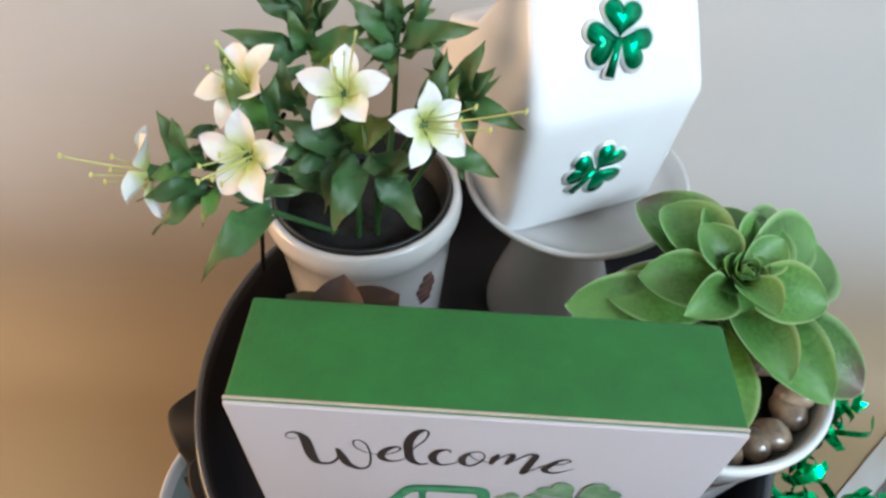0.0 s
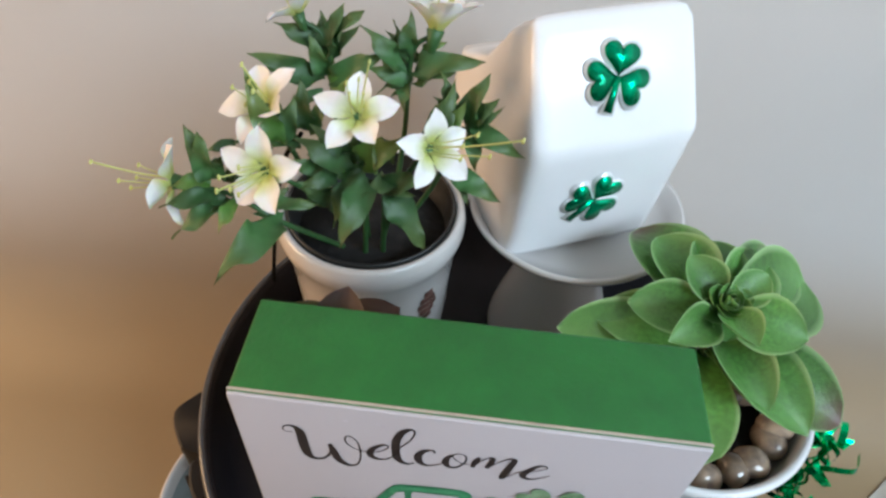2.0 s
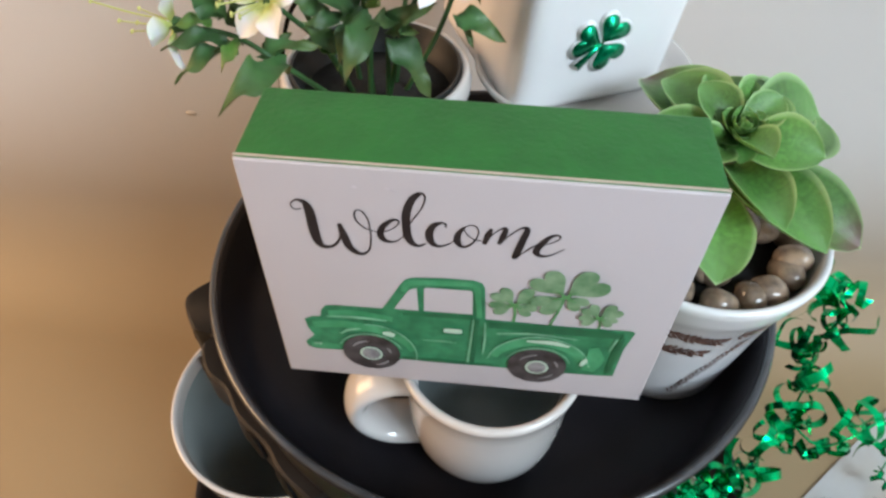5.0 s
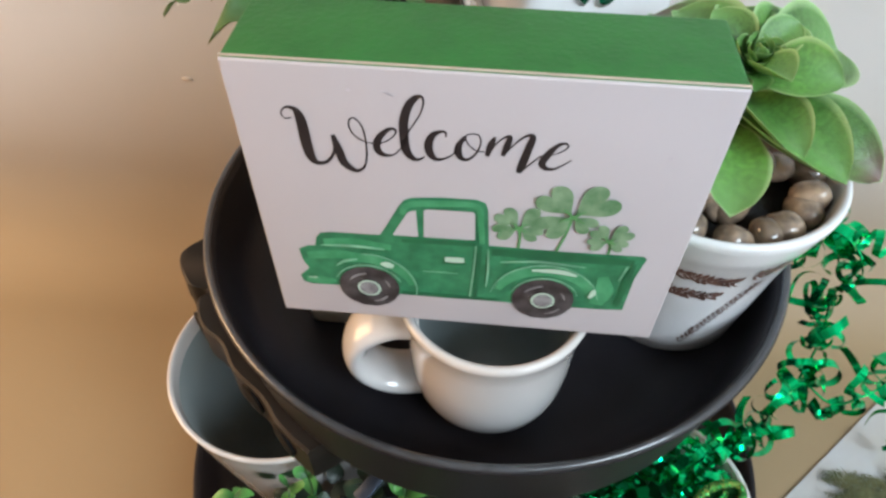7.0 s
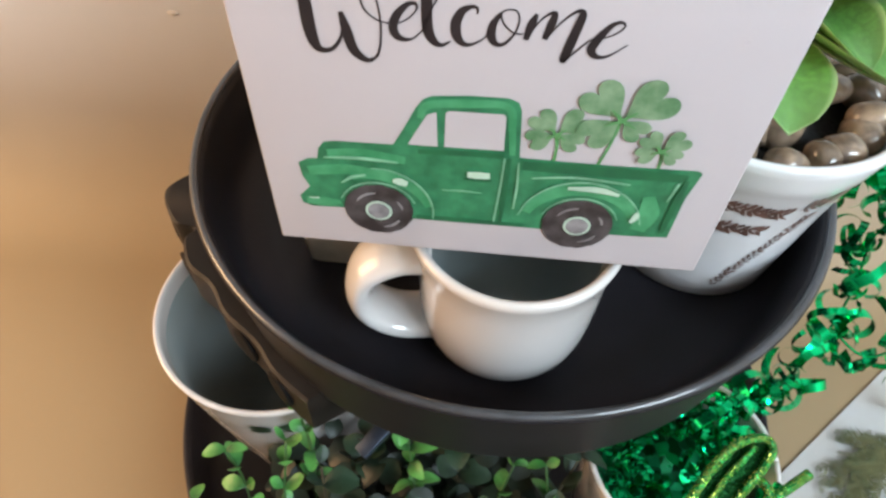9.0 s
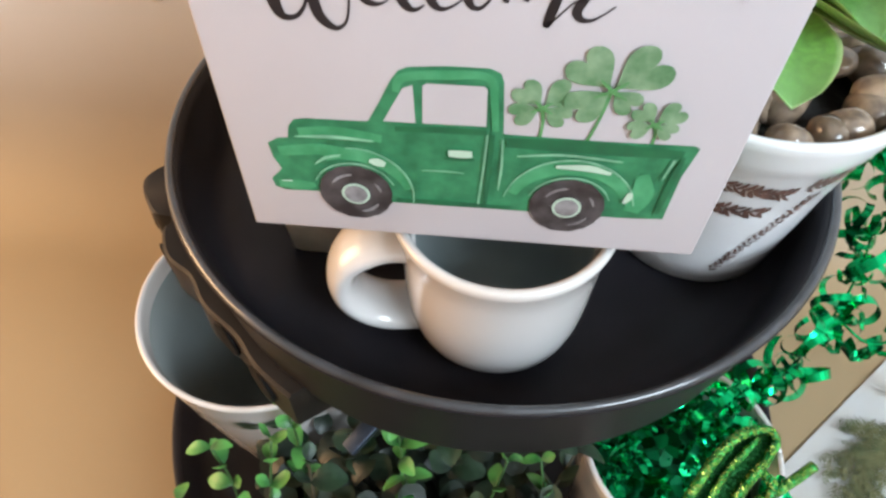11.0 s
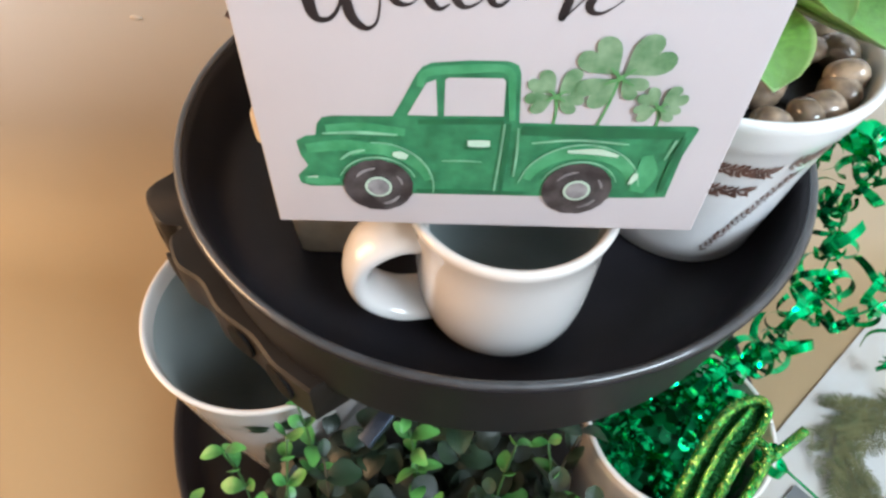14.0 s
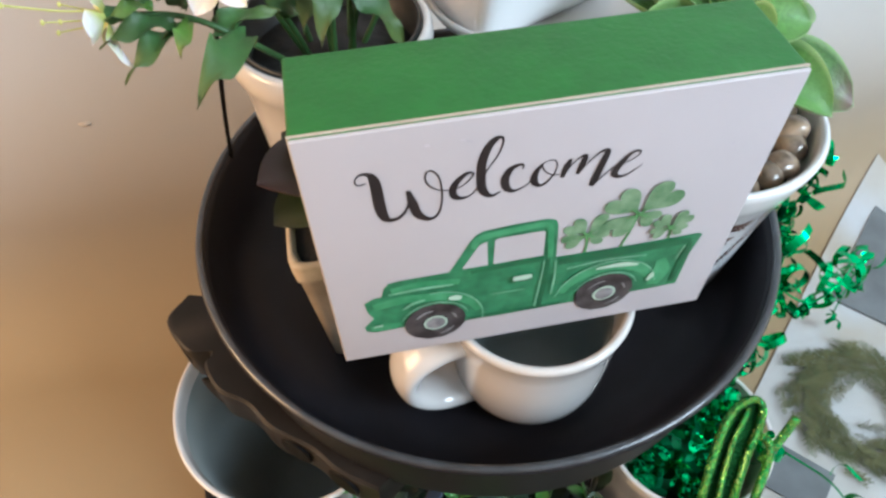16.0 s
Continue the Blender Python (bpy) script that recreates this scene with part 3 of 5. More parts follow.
def heart(cx, cz, turn, size, wide=1.0, n=30):
    """A clover leaflet whose point lies at (cx, cz) and whose lobes face along turn degrees."""
    out = []
    for k in range(n):
        a = 2 * math.pi * k / n
        hx, hy = 16 * math.sin(a) ** 3 / 34 * wide, (13 * math.cos(a) - 5 * math.cos(2 * a) - 2 * math.cos(3 * a) - math.cos(4 * a) + 17) / 30
        c, s = math.cos(radians(turn - 90)), math.sin(radians(turn - 90))
        out.append((cx + size * (hx * c - hy * s), cz + size * (hx * s + hy * c)))
    return out


for i, (cx, cz, sz, foot) in enumerate(((14.2, 50.4, 8.9, (14.8, 41.2)), (28.9, 56.5, 13.2, (26.2, 41.0)), (40.6, 47.8, 7.2, (41.6, 41.3)))):
    clover = strokes("clover", [[(cx, cz, 0.9), ((cx + foot[0]) / 2 + 0.4, (cz + foot[1]) / 2, 0.6), (*foot, 0.7)]], L2 - 0.00003 * i, M_CLOVER_D, sign, "green watercolour clover print")
    for k, (turn, f) in enumerate(((135, 0.95), (42, 1.05), (-30, 0.85), (207, 0.90))):
        if i == 1 and k > 1:
            turn, f = ((-38, 0.62), (222, 0.85))[k - 2]
        flat("leaflet", heart(cx, cz, turn, sz * f, 0.95), L2 + 0.00004 * (4 * i + k), M_CLOVER, clover)
    strokes("vein", [[(cx, cz, 0.9), (cx + sz * 0.32 * math.cos(radians(a)), cz + sz * 0.32 * math.sin(radians(a)), 0.3)] for a in (135, 42, -30, 207)], L2 + 0.0006 + 0.0001 * i, M_CLOVER_D, clover)

word = tagged(new("lettering"), "black script lettering that reads Welcome")
word.parent = sign
strokes("letter", [[(-47.4, 84.6, 0.3), (-49.4, 84.3, 0.3), (-50.0, 86.0, 0.3), (-48.6, 87.8, 0.5), (-46.4, 87.4, 1.2), (-45.4, 85.4, 2.0), (-45.0, 82.0, 2.3), (-44.8, 76.5, 2.4), (-44.2, 72.0, 2.1), (-42.9, 69.9, 1.4), (-40.5, 70.0, 0.9), (-38.6, 71.9, 0.7), (-37.4, 74.9, 0.5), (-37.1, 79.8, 0.3)],
          [(-37.3, 79.9, 0.9), (-36.3, 75.1, 1.9), (-35.3, 70.8, 1.9), (-33.4, 68.5, 1.5), (-31.5, 67.9, 0.9), (-29.6, 69.6, 0.5), (-28.7, 73.5, 0.4), (-28.6, 78.4, 0.35), (-29.2, 83.0, 0.35), (-30.7, 85.5, 0.35), (-32.0, 85.6, 0.35), (-32.7, 83.8, 0.35), (-32.1, 81.1, 0.35), (-30.3, 79.1, 0.3), (-28.5, 78.2, 0.3), (-26.5, 77.8, 0.3)]], LIFT, M_INK, word, "", True)
strokes("letter", [[(-26.5, 77.7, 0.3), (-25.1, 77.8, 0.3), (-22.3, 79.5, 0.3), (-20.6, 81.7, 0.35), (-20.8, 83.0, 0.6), (-22.4, 82.8, 0.9), (-24.7, 80.4, 1.4), (-25.8, 77.5, 1.6), (-25.3, 75.1, 1.5), (-23.6, 74.1, 1.0), (-21.4, 74.5, 0.4), (-19.4, 76.6, 0.3)]], LIFT, M_INK, word, "", True)
strokes("letter", [[(-19.4, 76.6, 0.3), (-17.0, 82.8, 0.3), (-14.2, 88.0, 0.3), (-13.2, 91.8, 0.4), (-13.7, 93.5, 0.6), (-15.2, 93.1, 1.3), (-17.1, 90.3, 1.7), (-18.3, 85.7, 1.9), (-18.4, 80.7, 1.9), (-18.0, 76.4, 1.9), (-16.6, 73.9, 1.4), (-14.9, 73.3, 0.8), (-13.0, 74.5, 0.3)]], LIFT, M_INK, word, "", True)
strokes("letter", [[(-7.5, 81.6, 0.3), (-7.6, 83.0, 0.5), (-8.9, 83.2, 0.8), (-10.8, 82.0, 1.4), (-12.0, 79.1, 1.8), (-11.7, 75.9, 1.7), (-10.2, 74.0, 1.1), (-8.2, 74.1, 0.6), (-5.7, 75.8, 0.3), (-4.7, 77.6, 0.3)]], LIFT, M_INK, word, "", True)
strokes("letter", [[(-2.4, 82.3, 0.6), (-3.9, 79.6, 1.3), (-4.2, 76.8, 1.6), (-3.2, 74.7, 1.1), (-1.3, 74.7, 0.7), (0.8, 77.4, 0.4), (1.6, 80.7, 0.3), (0.8, 82.9, 0.3), (-1.1, 83.1, 0.3), (-2.4, 82.0, 0.3), (-1.5, 79.5, 0.3), (0.8, 77.6, 0.3), (2.7, 77.6, 0.3)]], LIFT, M_INK, word, "", True)
strokes("letter", [[(3.4, 76.1, 0.9), (4.2, 79.8, 1.5), (5.1, 82.6, 0.6)], [(3.6, 76.5, 0.3), (5.8, 80.8, 0.3), (8.0, 83.0, 0.5), (8.9, 82.7, 1.1), (8.3, 79.5, 1.4), (7.5, 76.6, 0.9)],
          [(7.7, 76.6, 0.3), (10.4, 80.9, 0.3), (13.3, 83.8, 0.6), (14.7, 83.3, 1.3), (14.0, 79.4, 1.6), (12.9, 74.3, 1.7), (12.3, 71.6, 1.2), (13.6, 72.8, 0.4), (15.8, 75.5, 0.3), (17.2, 77.2, 0.3)]], LIFT, M_INK, word, "", True)
strokes("letter", [[(17.2, 77.2, 0.3), (20.4, 78.1, 0.3), (22.9, 79.6, 0.3), (24.0, 81.2, 0.35), (23.1, 82.0, 0.6), (21.3, 81.2, 0.9), (19.1, 77.9, 1.5), (18.0, 75.0, 1.6), (19.1, 73.3, 1.1), (21.3, 73.3, 0.6), (23.5, 74.8, 0.3), (25.5, 76.7, 0.25)]], LIFT, M_INK, word, "", True)
strokes("smudge", [[(-32.6, 94.3, 0.6), (-31.2, 94.3, 0.8)], [(-24, 94.6, 0.3), (-22.0, 94.0, 0.6), (-20.5, 93.2, 0.3)], [(49.6, 79.2, 0.8), (50.7, 79.4, 1.0)]], LIFT, M_SMUDGE, sign, "faint grey scuff marks")

# ---- mug, cups and pots ----


def vessel(profile_out, wall, floor, segs=96):
    """Outer profile from the foot to the lip, a rounded lip, and an inside parallel to it."""
    inner = [(max(r - wall, 0.001), z) for r, z in profile_out if z > floor]
    rl, zl = profile_out[-1]
    lip = [(rl - wall * 0.15, zl + wall * 0.35), (rl - wall * 0.5, zl + wall * 0.5), (rl - wall * 0.85, zl + wall * 0.3)]
    return lathe([(0.001, profile_out[0][1])] + profile_out + lip + inner[::-1] + [(max(inner[0][0] - 0.006, 0.002), floor), (0.001, floor)], segs)


mug = thing("mug", "small white glazed ceramic mug with a looped handle", "mug", (0.0103, 0.0192, FLOOR_Z))
part("body", vessel([(0.0215, 0.0), (0.0245, 0.0008), (0.0282, 0.0042), (0.0306, 0.0095), (0.0321, 0.0160), (0.0329, 0.0240), (0.0333, 0.0330), (0.0336, 0.041), (0.0339, 0.050), (0.0347, 0.0575), (0.0360, 0.0615), (0.0365, 0.0640)], 0.0036, 0.004), mug, "", None, M_CERAM)
loop = tube([(-0.029, 0, 0.0500), (-0.0400, 0, 0.0500), (-0.0510, 0, 0.0430), (-0.0550, 0, 0.0310), (-0.0515, 0, 0.0190), (-0.0410, 0, 0.0110), (-0.0260, 0, 0.0100)], 0.0052, 18, 10)
part("handle", loop, mug, "thick strap handle", pose(0, -0.0005, 0, 0, 0, 8) @ Matrix.Diagonal((1, 2.05, 1, 1)), M_CERAM)
part("glaze", lathe([(0.001, 0.0042), (0.0225, 0.0060), (0.0280, 0.014), (0.0298, 0.030), (0.0306, 0.052), (0.0303, 0.052), (0.0287, 0.034), (0.0258, 0.022), (0.0225, 0.0150), (0.0180, 0.0105), (0.0130, 0.0080), (0.0100, 0.0066), (0.001, 0.0062)], 64), mug, "mug lining with the shade inside painted in grey", None, M_CERAM_IN)

LOW_Z = -0.0325
cup = thing("large_cup", "large white tapered cup with a leaf decal and grey inside", "cup", (-0.1058, 0.0680, LOW_Z))
cup.scale = (1.085, 1.085, 1.0)
part("body", vessel([(0.034, 0.0), (0.0375, 0.002), (0.041, 0.02), (0.0478, 0.06), (0.0552, 0.11), (0.0592, 0.140), (0.0606, 0.1510), (0.0612, 0.1538)], 0.0028, 0.006), cup, "", None, M_CERAM)
part("glaze", lathe([(0.001, 0.0065), (0.036, 0.0068), (0.0455, 0.062), (0.0530, 0.112), (0.0573, 0.1455), (0.0571, 0.1455), (0.0526, 0.112), (0.0450, 0.062), (0.0395, 0.034), (0.0350, 0.022), (0.0270, 0.0140), (0.0160, 0.0100), (0.001, 0.0085)], 96), cup, "inside in a darker blue-grey than the outer wall", None, M_CERAM_IN)

shred_cup = thing("white_cup", "plain white cup full of green foil shred", "cup", (0.1058, 0.0077, LOW_Z))
part("body", vessel([(0.030, 0.0), (0.0335, 0.002), (0.0365, 0.03), (0.041, 0.09), (0.0445, 0.135), (0.0462, 0.1458)], 0.0026, 0.006), shred_cup, "", None, M_CERAM)
part("lip", tube([(0.0449 * math.cos(2 * math.pi * k / 32), 0.0449 * math.sin(2 * math.pi * k / 32), 0.1462) for k in range(33)], 0.0015, 8, 3), shred_cup, "rounded glazed lip", None, M_CERAM)
part("foot_ring", lathe([(0.024, 0.0005), (0.0305, 0.0), (0.0318, 0.0022), (0.025, 0.0026)], 48), shred_cup, "", None, M_CERAM)


def cup_point(a, z, lift=0.0004):
    r = 0.034 + (0.0606 - 0.0355) * min(1, z / 0.151) + lift + 0.0025
    return Vector((r * math.cos(radians(a)), r * math.sin(radians(a)), z))


def decal_leaf(a, z, da, dz, w, name="leaf_decal"):
    bm = bmesh.new()
    rows = []
    for k in range(8):
        t = k / 7
        ww = w * math.sin(math.pi * min(0.97, t + 0.03))
        rows.append((bm.verts.new(cup_point(a + da * t, z + dz * t + ww)), bm.verts.new(cup_point(a + da * t, z + dz * t - ww))))
    for p, q in zip(rows, rows[1:]):
        bm.faces.new((p[0], p[1], q[1], q[0]))
    part(name, bm, cup, "dark green leaf decal", None, M_DECAL)


for a, z, da, dz, w in ((278, 0.134, -12, 0.002, 0.0034), (279, 0.134, 12, 0.005, 0.0036), (277, 0.129, -11, -0.002, 0.0030), (281, 0.129, 14, 0.000, 0.0036), (292, 0.132, 13, 0.003, 0.0034)):
    decal_leaf(a, z, da, dz, w)
decal_leaf(236, 0.126, 44, 0.007, 0.0006, "stem_decal")

# potted succulent
spot = thing("printed_pot", "white tapered pot with brown printed bands, filled with pebbles", "plant pot", (0.0935, 0.0765, FLOOR_Z))
POT_PROFILE = [(0.0325, 0.0), (0.0348, 0.0015), (0.0362, 0.012), (0.0408, 0.046), (0.0452, 0.071), (0.0470, 0.0735), (0.0482, 0.078), (0.0500, 0.0845), (0.0506, 0.0875)]
part("body", vessel(POT_PROFILE, 0.0038, 0.05), spot, "", None, M_POT)
part("soil", lathe([(0.001, 0.066), (0.040, 0.066), (0.0435, 0.072), (0.02, 0.075), (0.001, 0.075)], 48), spot, "dark soil", None, M_SOIL)


def pot_r(z):
    for (r0, z0), (r1, z1) in zip(POT_PROFILE, POT_PROFILE[1:]):
        if z0 <= z <= z1:
            return r0 + (r1 - r0) * (z - z0) / max(z1 - z0, 1e-6)
    return POT_PROFILE[-1][0]


def flourish(a0, z0, a1, z1, height, step, seed):
    """A printed rope of curled petals along a line on the pot, leaning to either side of it by turns."""
    rnd = random.Random(seed)
    verts, faces = [], []
    length = math.hypot(radians(a1 - a0) * 0.042, z1 - z0)
    count = max(3, int(length / step))
    ux, uz = radians(a1 - a0) * 0.042 / length, (z1 - z0) / length
    for k in range(count):
        t = (k + 0.5) / count
        side = 1 if k % 2 else -1
        lean = math.atan2(uz, ux) + side * rnd.uniform(0.5, 1.15)
        off = side * height * rnd.uniform(0.3, 0.75)
        long, thin = height * rnd.uniform(0.75, 1.15), height * rnd.uniform(0.22, 0.42)
        b = len(verts)
        for i in range(9):
            q = 2 * math.pi * i / 9
            px, pz = long * math.cos(q), thin * math.sin(q) + 0.25 * long * math.cos(q) ** 2
            dx = px * math.cos(lean) - pz * math.sin(lean) - uz * off
            dz = px * math.sin(lean) + pz * math.cos(lean) + ux * off
            zz = min(z0 + (z1 - z0) * t + dz, 0.0845)
            r = pot_r(zz) + 0.0004
            ang = radians(a0 + (a1 - a0) * t) + dx / 0.042
            verts.append((r * math.cos(ang), r * math.sin(ang), zz))
        faces.append(tuple(range(b, b + 9)))
    band = part("printed_band", mesh_of("printed_band", verts, faces, M_PRINT, False), spot, "brown printed flourish")
    tagged(band, "brown printed flourish", kind="stuff")


flourish(246, 0.0650, 282, 0.0620, 0.0026, 0.0011, 1)
flourish(288, 0.0655, 310, 0.0690, 0.0027, 0.0011, 2)
flourish(238, 0.0525, 277, 0.0515, 0.0026, 0.0011, 3)
flourish(270, 0.012, 296, 0.060, 0.0018, 0.0013, 5)
flourish(274, 0.014, 300, 0.062, 0.0007, 0.0019, 6)

rnd = random.Random(5)
SPOT = Vector((0.0935, 0.0765, FLOOR_Z))
pebble_mesh = []
for v in range(4):
    bm = bmesh.new()
    bmesh.ops.create_icosphere(bm, subdivisions=3, radius=1)
    for p in bm.verts:
        p.co *= 1 + 0.14 * noise.noise(p.co * 1.1 + Vector((v * 3.1, 0, 0)))
        p.co.z *= 0.78
    me = bpy.data.meshes.new("pebble")
    for f in bm.faces:
        f.smooth = True
    bm.to_mesh(me)
    bm.free()
    me.materials.append(M_PEBBLE)
    pebble_mesh.append(me)
for k in range(66):
    if k < 20:
        a, r = 2 * math.pi * k / 20 + rnd.uniform(-0.1, 0.1), 0.0375
    else:
        a, r = rnd.uniform(0, 6.28), rnd.uniform(0.005, 0.031)
    s = rnd.uniform(0.0068, 0.0098) if k < 20 else rnd.uniform(0.0065, 0.0095)
    peb = new("pebble", pebble_mesh[k % 4])
    peb.parent = spot
    peb.matrix_basis = pose(r * math.cos(a), r * math.sin(a), 0.0790 + rnd.uniform(-0.003, 0.004) + (0.002 if k >= 20 else 0), rnd.uniform(-30, 30), rnd.uniform(-30, 30), rnd.uniform(0, 360)) @ Matrix.Diagonal((s, s * rnd.uniform(0.75, 1.0), s, 1))


def spoon(t):
    """Width of a plump succulent leaf along its length: narrow foot, broad end, a small sharp point."""
    body = 0.30 + 0.70 * math.sin(math.pi / 2 * min(1, t / 0.58)) ** 1.2
    if t > 0.58:
        u = (t - 0.58) / 0.42
        body = max(max(0.0, 1 - u ** 2.1) ** 0.62 * (1 - 0.10 * u), 0.10 * max(0.0, 1 - u) ** 0.4)
    return max(body, 0.05 if t < 1 else 0.01)


def paddle(t):
    """Width of a leaf that ends broad and round."""
    return max((0.45 + 0.55 * min(1, t / 0.6)) * max(0.0, 1 - max(0.0, (t - 0.6) / 0.4) ** 2.4) ** 0.5, 0.02)


def rosette(plant, centre, axis, leaves, big, material, prefix, seed, lean0=8, lean1=88, start=0.0, wide=0.62):
    """Leaves set at the golden angle round an axis, the small upright ones in the middle."""
    rnd = random.Random(seed)
    ax = Vector(axis).normalized()
    q = Vector((0, 0, 1)).rotation_difference(ax).to_matrix().to_4x4()
    meshes = [blade(prefix, 1.0, wide, material, droop=d, fold=0.55, thick=0.050, shape=spoon, rows=16, cup=True) for d in (-0.40, -0.26, -0.14)]
    for k in range(leaves):
        t = (k + 0.5) / leaves
        a = start + k * 2.39996
        lean = radians(lean0 + (lean1 - lean0) * t ** 0.75)
        size = big * (0.26 + 0.74 * t ** 0.8) * rnd.uniform(0.93, 1.06)
        d = Vector((math.cos(a) * math.sin(lean), math.sin(a) * math.sin(lean), math.cos(lean)))
        up = Vector((-math.cos(a) * math.cos(lean), -math.sin(a) * math.cos(lean), math.sin(lean)))
        base = Vector((math.cos(a), math.sin(a), 0)) * big * 0.10 * t + Vector((0, 0, -big * 0.42 * t))
        o = new(prefix, meshes[min(2, int(t * 3))])
        o.parent = plant
        o.matrix_basis = Matrix.Translation(centre) @ q @ aim(base, d, up, size)


for m in (M_SUCC,):
    m.node_tree.nodes["Map Range"].inputs["From Min"].default_value, m.node_tree.nodes["Map Range"].inputs["From Max"].default_value = 0.55, 1.0
for m in (M_SUCC_BROWN, M_SUCC_OLIVE):
    m.node_tree.nodes["Map Range"].inputs["From Min"].default_value, m.node_tree.nodes["Map Range"].inputs["From Max"].default_value = 0.4, 1.0
succ = thing("succulent", "large bright green artificial succulent rosette in the pebbles", "succulent", (SPOT.x, SPOT.y, FLOOR_Z + 0.074))
part("stem", tube([(0, 0, -0.004), (0.004, 0.006, 0.02), (0.010, 0.014, 0.045)], 0.005, 10, 5, 0.7), succ, "", None, M_STEM)
ROSE = Vector((0.0070, 0.0150, 0.0330))
rosette(succ, ROSE + Vector((-0.002, -0.004, 0.0195)), (0.05, -0.35, 1), 22, 0.0150, M_SUCC, "leaf", 3, lean0=6, lean1=84, start=0.6, wide=0.84)
n_tip = M_SUCC_TIP.node_tree.nodes
n_tip["Mix"].inputs["B"].default_value = (0.15, 0.085, 0.075, 1)
n_tip["Map Range"].inputs["From Min"].default_value, n_tip["Map Range"].inputs["From Max"].default_value = 0.74, 0.98
BIG = [level_tip(blade("leaf", 1.0, w, mt, droop=d, fold=f, thick=0.045, shape=spoon, rows=18, cup=True), 1.0) for w, d, f, mt in (
    (0.58, 0.26, 0.80, M_SUCC), (0.66, 0.16, 0.80, M_SUCC), (0.78, 0.22, 0.66, M_SUCC), (0.60, 0.26, 0.75, M_SUCC_TIP), (0.56, 0.20, 0.70, M_SUCC_TIP), (0.50, 0.25, 0.6, M_SUCC))]
BIG.append(level_tip(blade("leaf", 1.0, 0.46, M_SUCC, droop=0.25, fold=0.5, thick=0.05, shape=paddle, rows=18, cup=True), 1.0))
# the large leaves: where the tip reaches, how far below the heart it springs, shape, and roll
HEART = Vector((0.0965, 0.0875, 0.3180))
for tip, low, kind, roll in (((0.0708, 0.1388, 0.3084), 0.012, 3, 0.35), ((0.0760, 0.1250, 0.3180), 0.007, 1, 0.3), ((0.0830, 0.1040, 0.3300), 0.001, 2, 0.2), ((0.0610, 0.0890, 0.3150), 0.006, 1, 0.25),
                             ((0.0500, 0.0915, 0.3020), 0.016, 0, 0.2), ((0.0360, 0.0870, 0.2960), 0.022, 5, 0.1), ((0.0730, 0.0670, 0.3210), 0.003, 0, 0.1),
                             ((0.1330, 0.1330, 0.3050), 0.011, 4, -0.2), ((0.1400, 0.1159, 0.3100), 0.008, 2, -0.15), ((0.1274, 0.0765, 0.3194), 0.004, 2, -0.25), ((0.1030, 0.0645, 0.3270), 0.000, 1, -0.2), ((0.1130, 0.0980, 0.3300), -0.001, 2, 0.0),
                             ((0.1120, 0.0510, 0.3040), 0.012, 0, -0.45), ((0.1290, 0.0480, 0.2980), 0.017, 0, -0.45), ((0.1470, 0.0580, 0.2920), 0.020, 4, -0.35), ((0.0880, 0.0330, 0.2930), 0.024, 6, 0.3),
                             ((0.0960, 0.1240, 0.3200), 0.004, 1, 0.0), ((0.1150, 0.1160, 0.3220), 0.003, 2, 0.1)):
    goal = Vector(tip)
    foot = HEART + (goal - HEART).normalized() * 0.003 - Vector((0, 0, low))
    d = goal - foot
    o = new("leaf", BIG[kind])
    o.parent = succ
    o.matrix_basis = aim(foot - Vector((SPOT.x, SPOT.y, FLOOR_Z + 0.074)), d, (0.0, -0.55, 0.8), d.length, roll * 0.4)

# small bronze succulent behind the sign
sp = thing("cream_pot", "small square cream pot with a wood grain, behind the sign", "plant pot", (-0.0495, 0.0665, FLOOR_Z))
part("body", lathe([(0.001, 0.0), (0.0230, 0.0), (0.0242, 0.0012), (0.0292, 0.066), (0.0300, 0.0665), (0.0303, 0.0690), (0.0305, 0.0760), (0.0298, 0.0775), (0.0282, 0.0775), (0.0276, 0.0760), (0.0250, 0.0620), (0.001, 0.0620)], 64, 14.0), sp, "", None, M_CREAM)
part("soil", lathe([(0.001, 0.060), (0.0262, 0.060), (0.0278, 0.0745), (0.012, 0.0770), (0.001, 0.0775)], 32, 8.0), sp, "", None, M_SOIL)
BHEART = Vector((-0.0540, 0.0700, FLOOR_Z + 0.0840))
bs = thing("bronze_succulent", "small bronze and green artificial succulent", "succulent", (-0.0540, 0.0700, FLOOR_Z + 0.0720))
part("stem", tube([(0, 0, -0.003), (0, 0.001, 0.016)], 0.004, 8, 3), bs, "", None, M_STEM)
rosette(bs, Vector((0, 0, 0.014)), (-0.1, 0.1, 1), 9, 0.016, M_SUCC_BROWN, "leaf", 8, lean0=10, lean1=70, start=1.9, wide=0.66)
BRONZE = [level_tip(blade("leaf", 1.0, w, mt, droop=0.18, fold=0.5, thick=0.055, shape=spoon, rows=16, cup=True), 1.0) for w, mt in ((0.78, M_SUCC_BROWN), (0.74, M_SUCC_OLIVE))]
